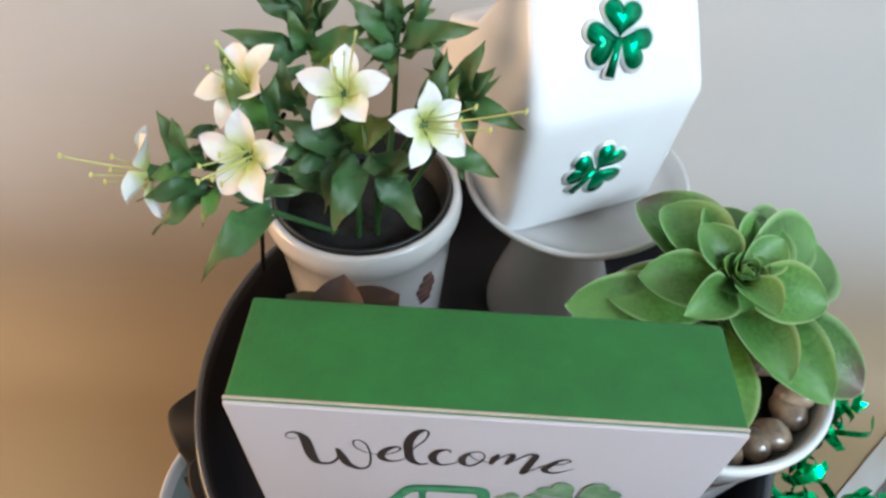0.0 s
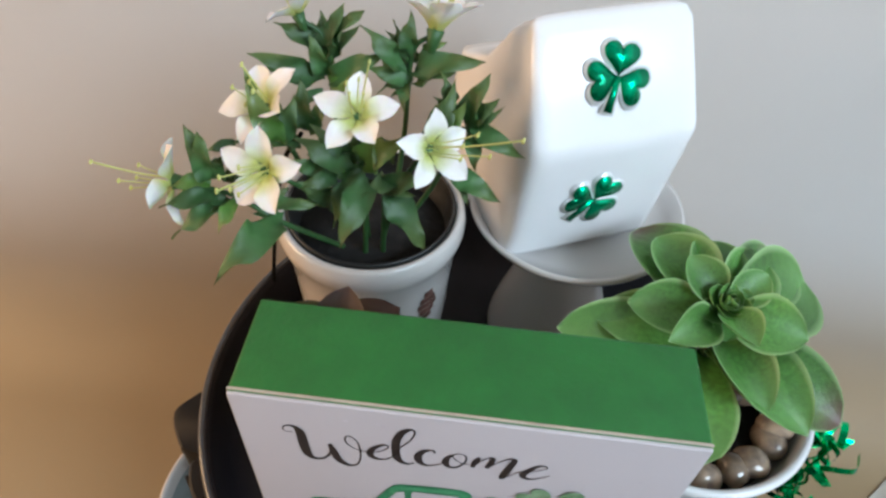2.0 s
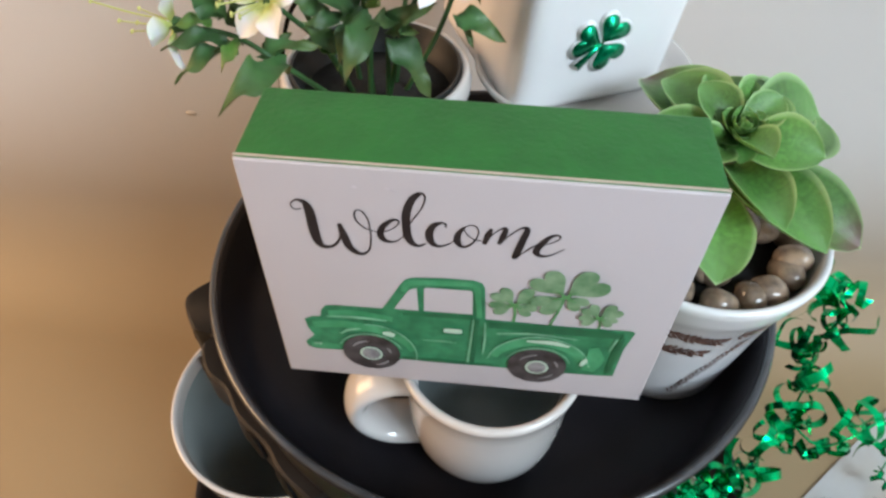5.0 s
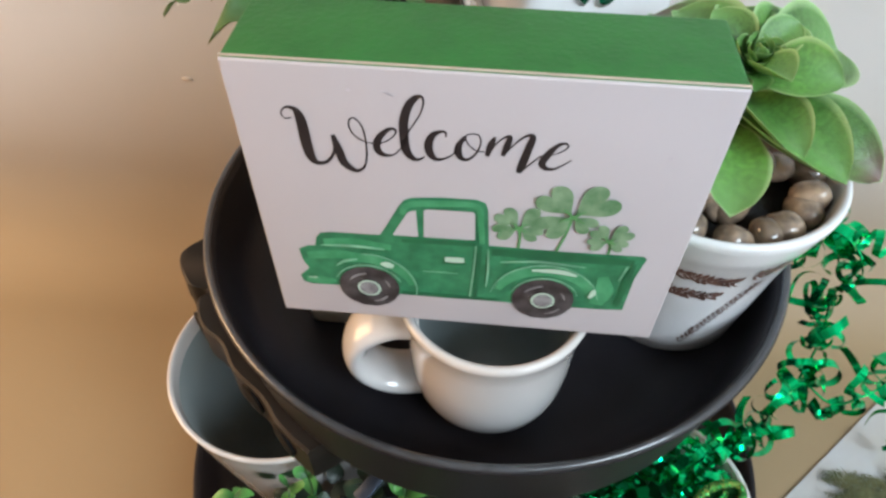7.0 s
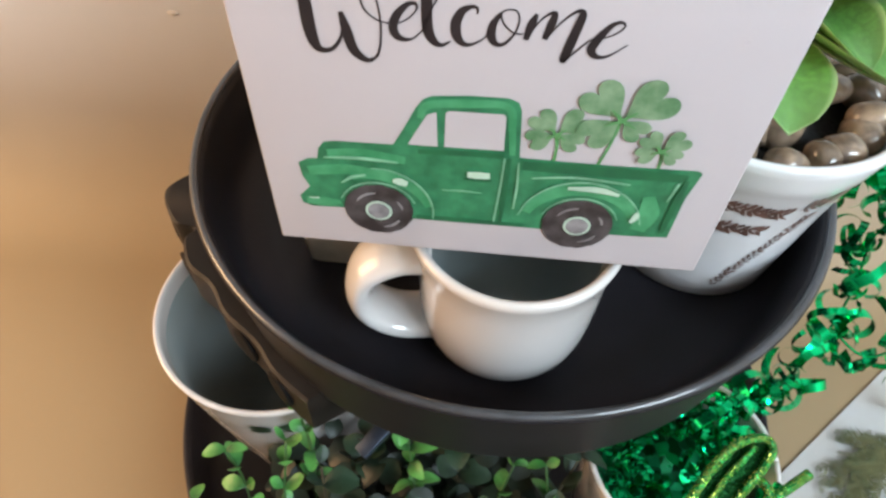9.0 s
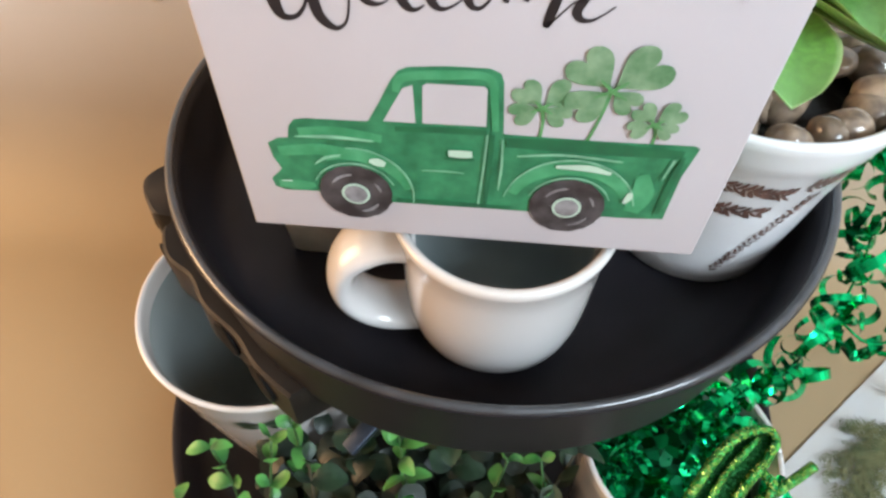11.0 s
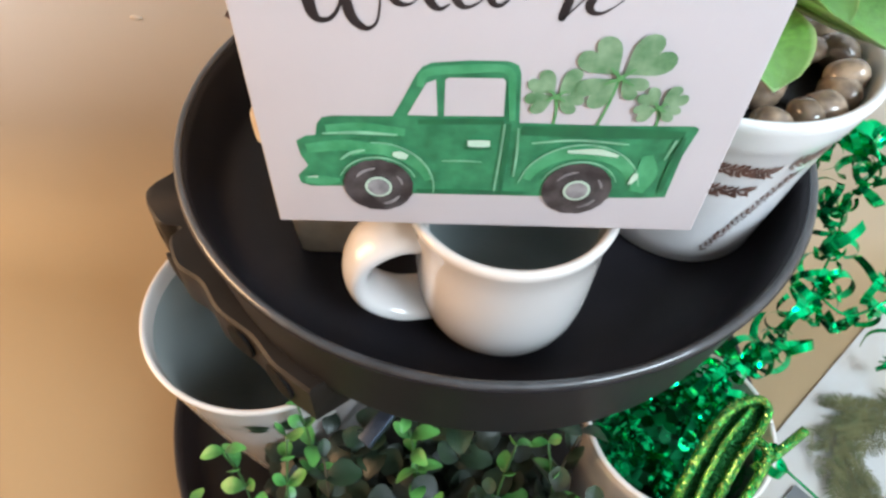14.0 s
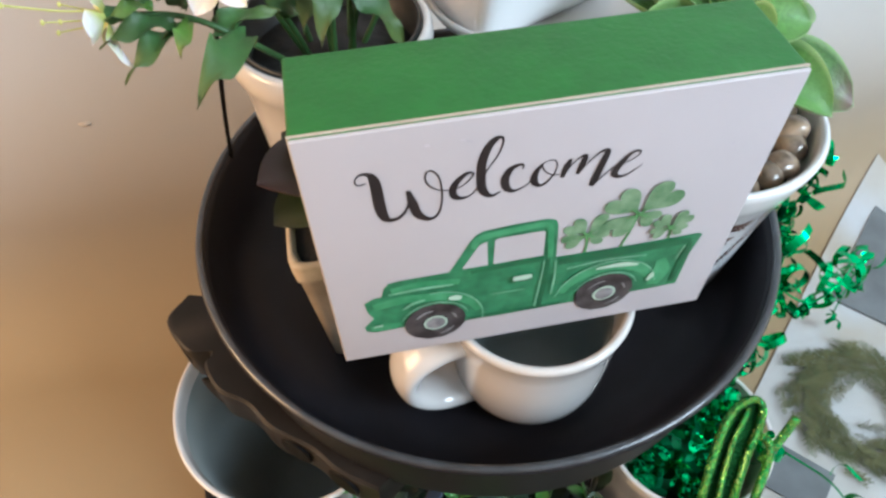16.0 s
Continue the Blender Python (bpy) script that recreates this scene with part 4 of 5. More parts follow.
for tip, low, kind in (((-0.0905, 0.0500, 0.3060), 0.002, 0), ((-0.0895, 0.0510, 0.2780), 0.008, 1), ((-0.0800, 0.0860, 0.3010), 0.004, 1), ((-0.0510, 0.0880, 0.3170), -0.002, 0), ((-0.0250, 0.0860, 0.3070), 0.002, 0), ((-0.0420, 0.0800, 0.3060), -0.002, 1),
                       ((-0.0280, 0.0520, 0.2960), 0.006, 0), ((-0.0620, 0.0460, 0.2980), 0.004, 0), ((-0.0600, 0.0950, 0.3000), 0.004, 0), ((-0.0760, 0.0660, 0.3080), 0.000, 1)):
    goal = Vector(tip)
    goal = BHEART + (goal - BHEART) * 0.82
    foot = BHEART + (goal - BHEART).normalized() * 0.003 - Vector((0, 0, low))
    d = goal - foot
    o = new("leaf", BRONZE[kind])
    o.parent = bs
    o.matrix_basis = aim(foot - Vector((-0.0540, 0.0700, FLOOR_Z + 0.0720)), d, (0.0, -0.2, 1.0), d.length)

# pedestal dish and faceted jar
ped = thing("pedestal_dish", "white ceramic dish on a flared foot", "pedestal dish", (0.0460, 0.1655, FLOOR_Z))
ped.scale = (1.0, 1.0, 1.09)
part("foot", lathe([(0.001, 0.0), (0.0345, 0.0), (0.0355, 0.0015), (0.0352, 0.006), (0.0336, 0.014), (0.0300, 0.026), (0.0245, 0.043), (0.0195, 0.060), (0.0180, 0.080), (0.001, 0.0815)], 72), ped, "", None, M_CERAM)
part("dish", lathe([(0.001, 0.080), (0.022, 0.0800), (0.040, 0.0825), (0.0500, 0.0875), (0.0532, 0.0920), (0.0532, 0.0938), (0.0515, 0.0940), (0.0470, 0.0895), (0.038, 0.0868), (0.018, 0.0860), (0.001, 0.0858)], 96), ped, "", None, M_CERAM)
JZ = FLOOR_Z + 0.0950
JYAW = 24
jar = thing("ceramic_jar", "white faceted ceramic jar with two shamrock stickers", "jar", (0.0345, 0.1800, JZ))


def faceted(sections, segs=160, power=13.0):
    """A rounded square form from (half width, front, back, height); its top falls away to the back."""
    bm = bmesh.new()
    rings = []
    for hx, front, back, z in sections:
        ring = []
        for k in range(segs):
            a = 2 * math.pi * k / segs
            ca, sa = math.cos(a), math.sin(a)
            f = 1 / (abs(ca) ** power + abs(sa) ** power) ** (1 / power)
            y = (front + back) / 2 + (back - front) / 2 * sa * f
            zz = z - max(0.0, y + 0.020) * 0.75 * max(0.0, (z - 0.064) / 0.048)
            wide = 1 + 0.27 * max(0.0, 1 - z / 0.075) if ca < 0 else 1.0
            ring.append(bm.verts.new((hx * ca * f * wide, y, zz)))
        rings.append(ring)
    for a, b in zip(rings, rings[1:]):
        for k in range(segs):
            bm.faces.new((a[k], a[(k + 1) % segs], b[(k + 1) % segs], b[k]))
    bm.faces.new(rings[0][::-1])
    bm.faces.new(rings[-1])
    return bm


part("body", faceted([(0.0275, -0.0370, 0.060, 0.0), (0.0302, -0.0395, 0.062, 0.0012), (0.0312, -0.0410, 0.063, 0.005), (0.0343, -0.0452, 0.046, 0.058), (0.0348, -0.0455, 0.044, 0.0635), (0.0348, -0.0440, 0.040, 0.0670), (0.0335, -0.0330, 0.020, 0.0860),
                      (0.0318, -0.0225, 0.006, 0.1040), (0.0306, -0.0180, 0.002, 0.1090), (0.0280, -0.0140, -0.002, 0.1120), (0.0220, -0.0115, -0.005, 0.1135), (0.010, -0.009, -0.008, 0.1138)]), jar, "", pose(0, 0, 0, 0, 0, JYAW) @ Matrix.Diagonal((1.11, 1, 1, 1)), M_JAR)


def sticker(x, z, y, tilt, turn, size):
    """A foil shamrock on a clear silver backing."""
    holder = new("shamrock_sticker")
    holder.parent = jar
    tagged(holder, "green foil shamrock sticker with a silver edge")
    base = pose(0, 0, 0, 0, 0, JYAW) @ pose(x, y, z, 90 + tilt, 0, 0) @ pose(0, 0, 0, 0, 0, turn)
    for name, grow, lift, m in (("backing", 1.0, 0.0003, M_STICKER_RIM), ("foil", 0.78, 0.0011, M_STICKER)):
        bm = bmesh.new()
        for a in (90, -20, 200):
            off = -size * 0.01
            h = heart(off * math.cos(radians(a)) - (0 if grow < 1 else 0.06 * size * math.cos(radians(a))), off * math.sin(radians(a)) - (0 if grow < 1 else 0.06 * size * math.sin(radians(a))), a, size * (0.62 if grow < 1 else 0.74), 1.22, 36)
            top = [bm.verts.new((px, pz, lift)) for px, pz in h]
            mid = bm.verts.new((size * 0.3 * math.cos(radians(a)), size * 0.3 * math.sin(radians(a)), lift + 0.0012 * grow))
            low = [bm.verts.new((px, pz, lift - 0.0006)) for px, pz in h]
            for k in range(len(h)):
                j = (k + 1) % len(h)
                bm.faces.new((top[k], top[j], mid))
                bm.faces.new((low[k], low[j], top[j], top[k]))
        w = size * (0.05 if grow < 1 else 0.085)
        stem = [(-w, 0), (w, 0), (w * 1.5 - 0.1 * size, -size * (0.66 if grow < 1 else 0.70)), (-w * 1.5 - 0.1 * size, -size * (0.64 if grow < 1 else 0.68))]
        vs = [bm.verts.new((px, pz, lift + 0.0004)) for px, pz in stem]
        ls = [bm.verts.new((px, pz, lift - 0.0006)) for px, pz in stem]
        bm.faces.new(vs)
        for k in range(4):
            bm.faces.new((ls[k], ls[(k + 1) % 4], vs[(k + 1) % 4], vs[k]))
        part(name, bm, holder, "", base, m)


sticker(-0.0055, 0.0345, -0.0440, 4, -36, 0.0220)
sticker(-0.0015, 0.0885, -0.0325, -32, -15, 0.0222)

# ---- lily ----
LX, LY, LZ = -0.0520, 0.1390, FLOOR_Z
lpot = thing("white_pot", "glossy white ceramic pot with a rolled rim and small label", "plant pot", (LX, LY, LZ))
part("body", vessel([(0.031, 0.0), (0.034, 0.002), (0.0365, 0.03), (0.0398, 0.078), (0.0412, 0.092), (0.0432, 0.0965), (0.0445, 0.1010), (0.0446, 0.1055), (0.0436, 0.1085)], 0.004, 0.01), lpot, "", None, M_CERAM)
for k, (dz, w) in enumerate(((0.0815, 4), (0.077, 7), (0.0725, 9), (0.068, 7), (0.0635, 5))):
    bm = bmesh.new()
    row = []
    for i in range(5):
        a = radians(320 + w * (i / 4 - 0.5) * 1.9)
        r = 0.0365 + 0.0033 * (dz - 0.03) / 0.048 + 0.0006
        row.append([bm.verts.new((r * math.cos(a), r * math.sin(a), dz + q)) for q in (-0.0018, 0.0018)])
    for p, q in zip(row, row[1:]):
        bm.faces.new((p[0], q[0], q[1], p[1]))
    part("label_bar", bm, lpot, "dark red printed mark", None, M_PRINT)
liner = thing("plastic_liner", "black plastic nursery pot inside the white pot", "plant pot", (LX, LY, LZ + 0.012))
part("body", vessel([(0.026, 0.0), (0.028, 0.001), (0.034, 0.06), (0.0375, 0.088), (0.0392, 0.0895), (0.0395, 0.0985)], 0.0016, 0.003), liner, "", None, M_BLACKPOT)
part("soil", lathe([(0.001, 0.078), (0.034, 0.078), (0.0355, 0.083), (0.018, 0.087), (0.001, 0.088)], 40), liner, "dark potting soil", None, M_SOIL)

lily = thing("lily_plant", "artificial white lilies with dark green leaves", "potted flowers", (LX, LY, LZ + 0.098))
ORIGIN = Vector((LX, LY, LZ + 0.098))
rnd = random.Random(21)


def lance(t):
    """Width of a lily leaf along its length: a short stalk, a broad middle and a drawn-out point."""
    return max(math.sin(math.pi * min(1.0, 0.06 + 0.94 * t ** 0.78)) ** 1.05, 0.10 if t < 0.2 else 0.015)


def lily_petal(t):
    return max(0.22 + 0.78 * math.sin(math.pi / 2 * min(1, t / 0.55)) ** 1.5 if t < 0.55 else max(0.0, 1 - ((t - 0.55) / 0.45) ** 1.9) ** 0.8, 0.03)


LEAVES = [level_tip(blade("leaf", 0.03, w, mt, droop=d, fold=0.40, wave=wv, rows=16, shape=lance), 0.03) for w, mt, d, wv in (
    (0.0112, M_LILYLEAF, 0.50, 0.26), (0.0118, M_LILYLEAF, 0.30, 0.22), (0.0134, M_LILYLEAF, 0.55, 0.24), (0.0128, M_LILYLEAF2, 0.42, 0.20))]
PETALS = [blade("petal", 0.0190, 0.0120, M_PETAL, droop=d, fold=0.45, wave=0.05, rows=12, shape=lily_petal) for d in (0.30, 0.12, 0.48)]


def put(mesh, name, m, parent=lily):
    o = new(name, mesh)
    o.parent = parent
    o.matrix_basis = m
    return o


def leaves(rows):
    """Leaves from where they spring to where their tips reach, each with its shape."""
    for foot, tip, kind in rows:
        foot, tip = Vector(foot), Vector(tip)
        d = tip - foot
        up = (0.25 * d.x / d.length, -0.55, 0.8) if d.z < 0.012 else (-d.x * 20, -0.7, 0.4)
        put(LEAVES[kind], "leaf", aim(foot - ORIGIN, d, up, d.length * 1.08 / 0.03, rnd.uniform(-0.45, 0.45)))
        if rnd.random() < 0.7 and d.length < 0.026:
            turned = Matrix.Rotation(rnd.choice((-1, 1)) * rnd.uniform(0.5, 1.0), 3, Vector((0.1, -0.7, 0.7))) @ d
            put(LEAVES[(kind + 1) % 3], "leaf", aim(foot - ORIGIN + Vector((0, 0.004, -0.003)), turned, up, d.length * rnd.uniform(0.65, 0.95) / 0.03, rnd.uniform(-0.5, 0.5)))


def flower(place, facing, scale=1.0, petals=6, open_=62, stamen=0.022, bend=(0, 0, 1), turn=0.0):
    f = Vector(facing).normalized()
    q = Vector((0, 0, 1)).rotation_difference(f).to_matrix().to_4x4()
    base = Matrix.Translation(Vector(place) - ORIGIN) @ q @ Matrix.Diagonal((scale, scale, scale, 1))
    head = part("flower", lathe([(0.0005, -0.009), (0.0016, -0.0085), (0.0026, -0.004), (0.0036, 0.0), (0.002, 0.001), (0.0005, 0.0005)], 14), lily, "white lily flower with a yellow-green throat", base, M_STEM)
    for k in range(petals):
        a = turn + 2 * math.pi * k / petals
        op = radians(open_ + rnd.uniform(-8, 8) + (6 if k % 2 else -4))
        d = Vector((math.cos(a) * math.sin(op), math.sin(a) * math.sin(op), math.cos(op)))
        up = Vector((-math.cos(a) * math.cos(op), -math.sin(a) * math.cos(op), math.sin(op)))
        o = new("petal", PETALS[k % 3])
        o.parent = head
        o.matrix_basis = aim(Vector((math.cos(a), math.sin(a), 0)) * 0.0018, d, up, rnd.uniform(0.92, 1.08))
    bend = q.inverted() @ Vector(bend)
    for k in range(5):
        a = 2 * math.pi * k / 5 + turn
        s = Vector((math.cos(a), math.sin(a), 0)) * 0.002
        ln = stamen * (1.25 if k == 0 else rnd.uniform(0.55, 0.85))
        e = s * 2.6 + Vector((0, 0, ln)) + bend * ln * 0.35
        o = part("stamen", tube([s, s * 1.6 + Vector((0, 0, ln * 0.5)) + bend * ln * 0.08, e], 0.00030 if k else 0.00042, 5, 4), head, "", None, M_STAMEN)
        bm = bmesh.new()
        bmesh.ops.create_icosphere(bm, subdivisions=1, radius=0.0010, matrix=Matrix.Translation(e) @ Matrix.Diagonal((0.7, 1.6, 0.8, 1)))
        part("anther", bm, head, "", None, M_STAMEN)


def stalk(*points):
    """A bare stem through the given points."""
    part("stem", tube([Vector(p) - ORIGIN for p in points], 0.0013, 7, 7, 0.75), lily, "", None, M_STEM)


BACK_LEFT = (
    ((-0.073, 0.148, 0.365), (-0.098, 0.142, 0.377), 0), ((-0.071, 0.15, 0.378), (-0.089, 0.15, 0.387), 1), ((-0.069, 0.15, 0.376), (-0.063, 0.153, 0.395), 2),
    ((-0.069, 0.15, 0.38), (-0.055, 0.15, 0.395), 1), ((-0.068, 0.147, 0.366), (-0.046, 0.146, 0.382), 0), ((-0.07, 0.148, 0.367), (-0.075, 0.146, 0.385), 1),
    ((-0.069, 0.147, 0.361), (-0.053, 0.142, 0.372), 3), ((-0.072, 0.146, 0.361), (-0.082, 0.139, 0.357), 0), ((-0.074, 0.128, 0.353), (-0.077, 0.134, 0.372), 2),
    ((-0.069, 0.152, 0.371), (-0.077, 0.158, 0.384), 3))
BACK_RIGHT = (
    ((-0.039, 0.146, 0.373), (-0.054, 0.146, 0.391), 0), ((-0.037, 0.148, 0.381), (-0.036, 0.15, 0.397), 2), ((-0.034, 0.146, 0.374), (-0.008, 0.143, 0.383), 0),
    ((-0.035, 0.146, 0.37), (-0.051, 0.142, 0.376), 1), ((-0.031, 0.148, 0.381), (-0.022, 0.148, 0.387), 3), ((-0.033, 0.146, 0.369), (-0.018, 0.14, 0.379), 1),
    ((-0.037, 0.146, 0.366), (-0.047, 0.15, 0.375), 3), ((-0.036, 0.144, 0.37), (-0.036, 0.134, 0.364), 2), ((-0.034, 0.15, 0.376), (-0.046, 0.155, 0.385), 0))
RIGHT = (
    ((-0.017, 0.132, 0.366), (-0.022, 0.134, 0.382), 0), ((-0.01, 0.13, 0.364), (-0.004, 0.13, 0.385), 2), ((-0.008, 0.128, 0.363), (0.012, 0.12, 0.358), 0),
    ((-0.011, 0.13, 0.362), (0.0, 0.126, 0.378), 1), ((-0.013, 0.128, 0.355), (-0.024, 0.124, 0.37), 2), ((-0.015, 0.127, 0.339), (0.005, 0.122, 0.332), 2),
    ((-0.025, 0.126, 0.35), (-0.017, 0.132, 0.379), 0), ((-0.021, 0.13, 0.354), (-0.012, 0.128, 0.374), 3), ((-0.029, 0.122, 0.346), (-0.015, 0.118, 0.36), 0))
CENTRE = (
    ((-0.057, 0.12, 0.341), (-0.077, 0.118, 0.356), 2), ((-0.049, 0.118, 0.348), (-0.033, 0.108, 0.37), 3), ((-0.042, 0.118, 0.361), (-0.043, 0.106, 0.355), 3),
    ((-0.061, 0.118, 0.34), (-0.074, 0.108, 0.34), 2), ((-0.048, 0.112, 0.345), (-0.054, 0.09, 0.33), 2), ((-0.042, 0.116, 0.333), (-0.025, 0.111, 0.311), 2),
    ((-0.041, 0.116, 0.337), (-0.023, 0.11, 0.352), 0), ((-0.068, 0.122, 0.339), (-0.079, 0.112, 0.349), 1), ((-0.058, 0.124, 0.348), (-0.07, 0.12, 0.362), 0),
    ((-0.036, 0.12, 0.34), (-0.047, 0.104, 0.344), 1), ((-0.064, 0.12, 0.326), (-0.076, 0.108, 0.342), 0), ((-0.051, 0.118, 0.344), (-0.06, 0.104, 0.326), 1),
    ((-0.047, 0.122, 0.346), (-0.056, 0.122, 0.36), 0))
LEFT = (
    ((-0.104, 0.104, 0.345), (-0.113, 0.104, 0.367), 2), ((-0.099, 0.104, 0.34), (-0.084, 0.11, 0.358), 1), ((-0.103, 0.1, 0.337), (-0.126, 0.094, 0.335), 0),
    ((-0.099, 0.1, 0.334), (-0.121, 0.088, 0.325), 0), ((-0.098, 0.1, 0.337), (-0.101, 0.086, 0.333), 3), ((-0.081, 0.1, 0.328), (-0.095, 0.066, 0.329), 0),
    ((-0.107, 0.104, 0.346), (-0.107, 0.1, 0.368), 1), ((-0.092, 0.102, 0.329), (-0.069, 0.106, 0.333), 0), ((-0.108, 0.102, 0.343), (-0.123, 0.098, 0.342), 3))
UPPER_LEFT = (
    ((-0.08, 0.11, 0.361), (-0.09, 0.112, 0.382), 3), ((-0.091, 0.122, 0.375), (-0.094, 0.122, 0.383), 3), ((-0.102, 0.118, 0.352), (-0.111, 0.112, 0.351), 1),
    ((-0.081, 0.12, 0.354), (-0.085, 0.126, 0.368), 2), ((-0.078, 0.12, 0.35), (-0.094, 0.114, 0.357), 0))
for rows in (BACK_LEFT, BACK_RIGHT, RIGHT, CENTRE, LEFT, UPPER_LEFT):
    leaves(rows)
SOIL = LZ + 0.094
stalk((-0.060, 0.142, SOIL), (-0.068, 0.150, 0.340), (-0.070, 0.150, 0.380), (-0.0785, 0.150, 0.390))
stalk((-0.044, 0.142, SOIL), (-0.038, 0.147, 0.340), (-0.035, 0.148, 0.380), (-0.0275, 0.148, 0.390))
stalk((-0.040, 0.138, SOIL), (-0.022, 0.132, 0.330), (-0.012, 0.129, 0.362))
stalk((-0.052, 0.130, SOIL), (-0.052, 0.122, 0.335), (-0.050, 0.115, 0.371))
stalk((-0.046, 0.130, SOIL), (-0.036, 0.119, 0.335), (-0.024, 0.110, 0.365))
stalk((-0.060, 0.132, SOIL), (-0.068, 0.118, 0.325), (-0.080, 0.100, 0.353))
stalk((-0.062, 0.136, SOIL), (-0.076, 0.124, 0.335), (-0.086, 0.119, 0.366))
stalk((-0.060, 0.124, SOIL), (-0.082, 0.101, 0.327), (-0.100, 0.102, 0.338), (-0.122, 0.103, 0.341))
stalk((-0.052, 0.120, SOIL), (-0.049, 0.115, 0.330), (-0.048, 0.112, 0.345))
stalk((-0.044, 0.122, SOIL), (-0.042, 0.117, 0.325), (-0.042, 0.116, 0.333))
flower((-0.0500, 0.1120, 0.3745), (0.05, -0.62, 0.80), 0.78, 5, 56, 0.026, (0.25, 0.5, 1), 0.35)
flower((-0.0230, 0.1070, 0.3675), (0.62, -0.62, 0.45), 0.84, 5, 54, 0.030, (0.9, 0, 0.5), 0.9)
flower((-0.0825, 0.0975, 0.3570), (-0.15, -0.80, 0.45), 0.90, 5, 56, 0.024, (-0.9, -0.1, -0.5), 0.2)
flower((-0.0860, 0.1180, 0.3700), (-0.35, -0.35, 0.85), 0.95, 5, 58, 0.014, (-0.5, 0, 0.6), 0.6)
flower((-0.1240, 0.1030, 0.3410), (-0.95, -0.20, 0.10), 0.95, 5, 78, 0.020, (-0.6, 0, 0.4), 0.1)
flower((-0.0800, 0.1500, 0.3920), (-0.4, 0.25, 0.8), 0.75, 5, 60, 0.018, (0, 0, 1), 0.5)
flower((-0.0260, 0.1480, 0.3920), (0.15, 0.35, 0.9), 1.0, 5, 40, 0.026, (0.9, 0, 0.4), 0.0)

# ---- foil garland and shred ----


def ribbon_mesh(turns, radius, width, wiggle, n=22, flare=1.0):
    verts, faces = [], []
    for k in range(n + 1):
        t = k / n
        a = turns * 2 * math.pi * t
        r = radius * (1 + (flare - 1) * t) * (1 + 0.2 * math.sin(5 * t))
        p = Vector((r * math.cos(a) - radius, r * math.sin(a), wiggle * (t - 0.5) + 0.0012 * math.sin(7 * t)))
        out = Vector((0.25 * math.cos(a), 0.25 * math.sin(a), 1)).normalized() * width / 2
        verts += [p + out, p - out]
    for k in range(n):
        faces.append((2 * k, 2 * k + 1, 2 * k + 3, 2 * k + 2))
    return mesh_of("ribbon", verts, faces, M_FOIL)


RIBBONS = [ribbon_mesh(*a) for a in ((0.8, 0.0078, 0.0038, 0.006), (1.1, 0.0062, 0.0034, 0.010), (0.55, 0.0100, 0.0040, 0.003), (0.35, 0.0130, 0.0036, 0.006), (1.4, 0.0050, 0.0036, 0.014), (0.9, 0.0070, 0.0050, 0.002))]


def confetti_mesh(kind):
    if kind == 0:
        outline = [(0.0032 * math.cos(2 * math.pi * k / 14), 0.0032 * math.sin(2 * math.pi * k / 14)) for k in range(14)]
    else:
        outline = [(p[0] / 1000, p[1] / 1000) for a in (90, 210, 330) for p in heart(0, 0, a, 4.2, 1.0, 12)]
    verts = [(0, 0, 0.0006)] + [(x, y, 0.0006 * math.sin(300 * x)) for x, y in outline]
    faces = [(0, 1 + k, 1 + (k + 1) % len(outline)) for k in range(len(outline))]
    return mesh_of("sequin", verts, faces, M_FOIL)


SEQUINS = [confetti_mesh(0), confetti_mesh(1)]
garland = thing("tinsel_garland", "shiny green foil garland with curls and sequins", "garland", (0.19, 0.09, 0.15))
GO = Vector((0.19, 0.09, 0.15))
rg = random.Random(9)
STRANDS = [
    [(0.150, 0.105, 0.196), (0.176, 0.112, 0.214), (0.192, 0.098, 0.206), (0.186, 0.093, 0.184), (0.191, 0.088, 0.155), (0.184, 0.074, 0.135), (0.165, 0.052, 0.128), (0.148, 0.036, 0.130), (0.125, 0.024, 0.130), (0.108, 0.014, 0.122)],
    [(0.184, 0.074, 0.135), (0.198, 0.060, 0.133), (0.213, 0.062, 0.142), (0.235, 0.076, 0.138), (0.270, 0.100, 0.110), (0.310, 0.125, 0.060), (0.340, 0.135, -0.040)],
    [(0.150, -0.012, 0.112), (0.185, -0.030, 0.085), (0.225, -0.038, 0.020), (0.255, -0.030, -0.050)],
]
for s, pts in enumerate(STRANDS):
    part("wire", tube([Vector(p) - GO for p in pts], 0.0007, 6, 8), garland, "", None, M_FOIL)
    line = smooth_path(pts, 14)
    step = (2, 4, 14)[s]
    for k in range(0, len(line), step):
        p = Vector(line[k]) - GO
        for _ in range((1, 1, 1)[s]):
            j = p + Vector((rg.uniform(-1, 1), rg.uniform(-1, 1), rg.uniform(-1, 1))) * 0.005
            put(rg.choice(RIBBONS), "ribbon", Matrix.Translation(j) @ Euler((rg.uniform(0, 6.3), rg.uniform(0, 6.3), rg.uniform(0, 6.3))).to_matrix().to_4x4() @ Matrix.Scale(rg.uniform(0.7, 1.25), 4), garland)
        if k % 3 == 0:
            j = p + Vector((rg.uniform(-1, 1), rg.uniform(-1, 1), rg.uniform(-1, 1))) * 0.006
            put(rg.choice(SEQUINS), "sequin", Matrix.Translation(j) @ Euler((rg.uniform(-0.9, 0.9), rg.uniform(-0.9, 0.9), rg.uniform(0, 6.3))).to_matrix().to_4x4() @ Matrix.Scale(rg.uniform(0.7, 1.1), 4), garland)
shred = thing("foil_shred", "crumpled green foil shred filling the white cup", "foil shred", (0.1058, 0.0077, LOW_Z + 0.10))
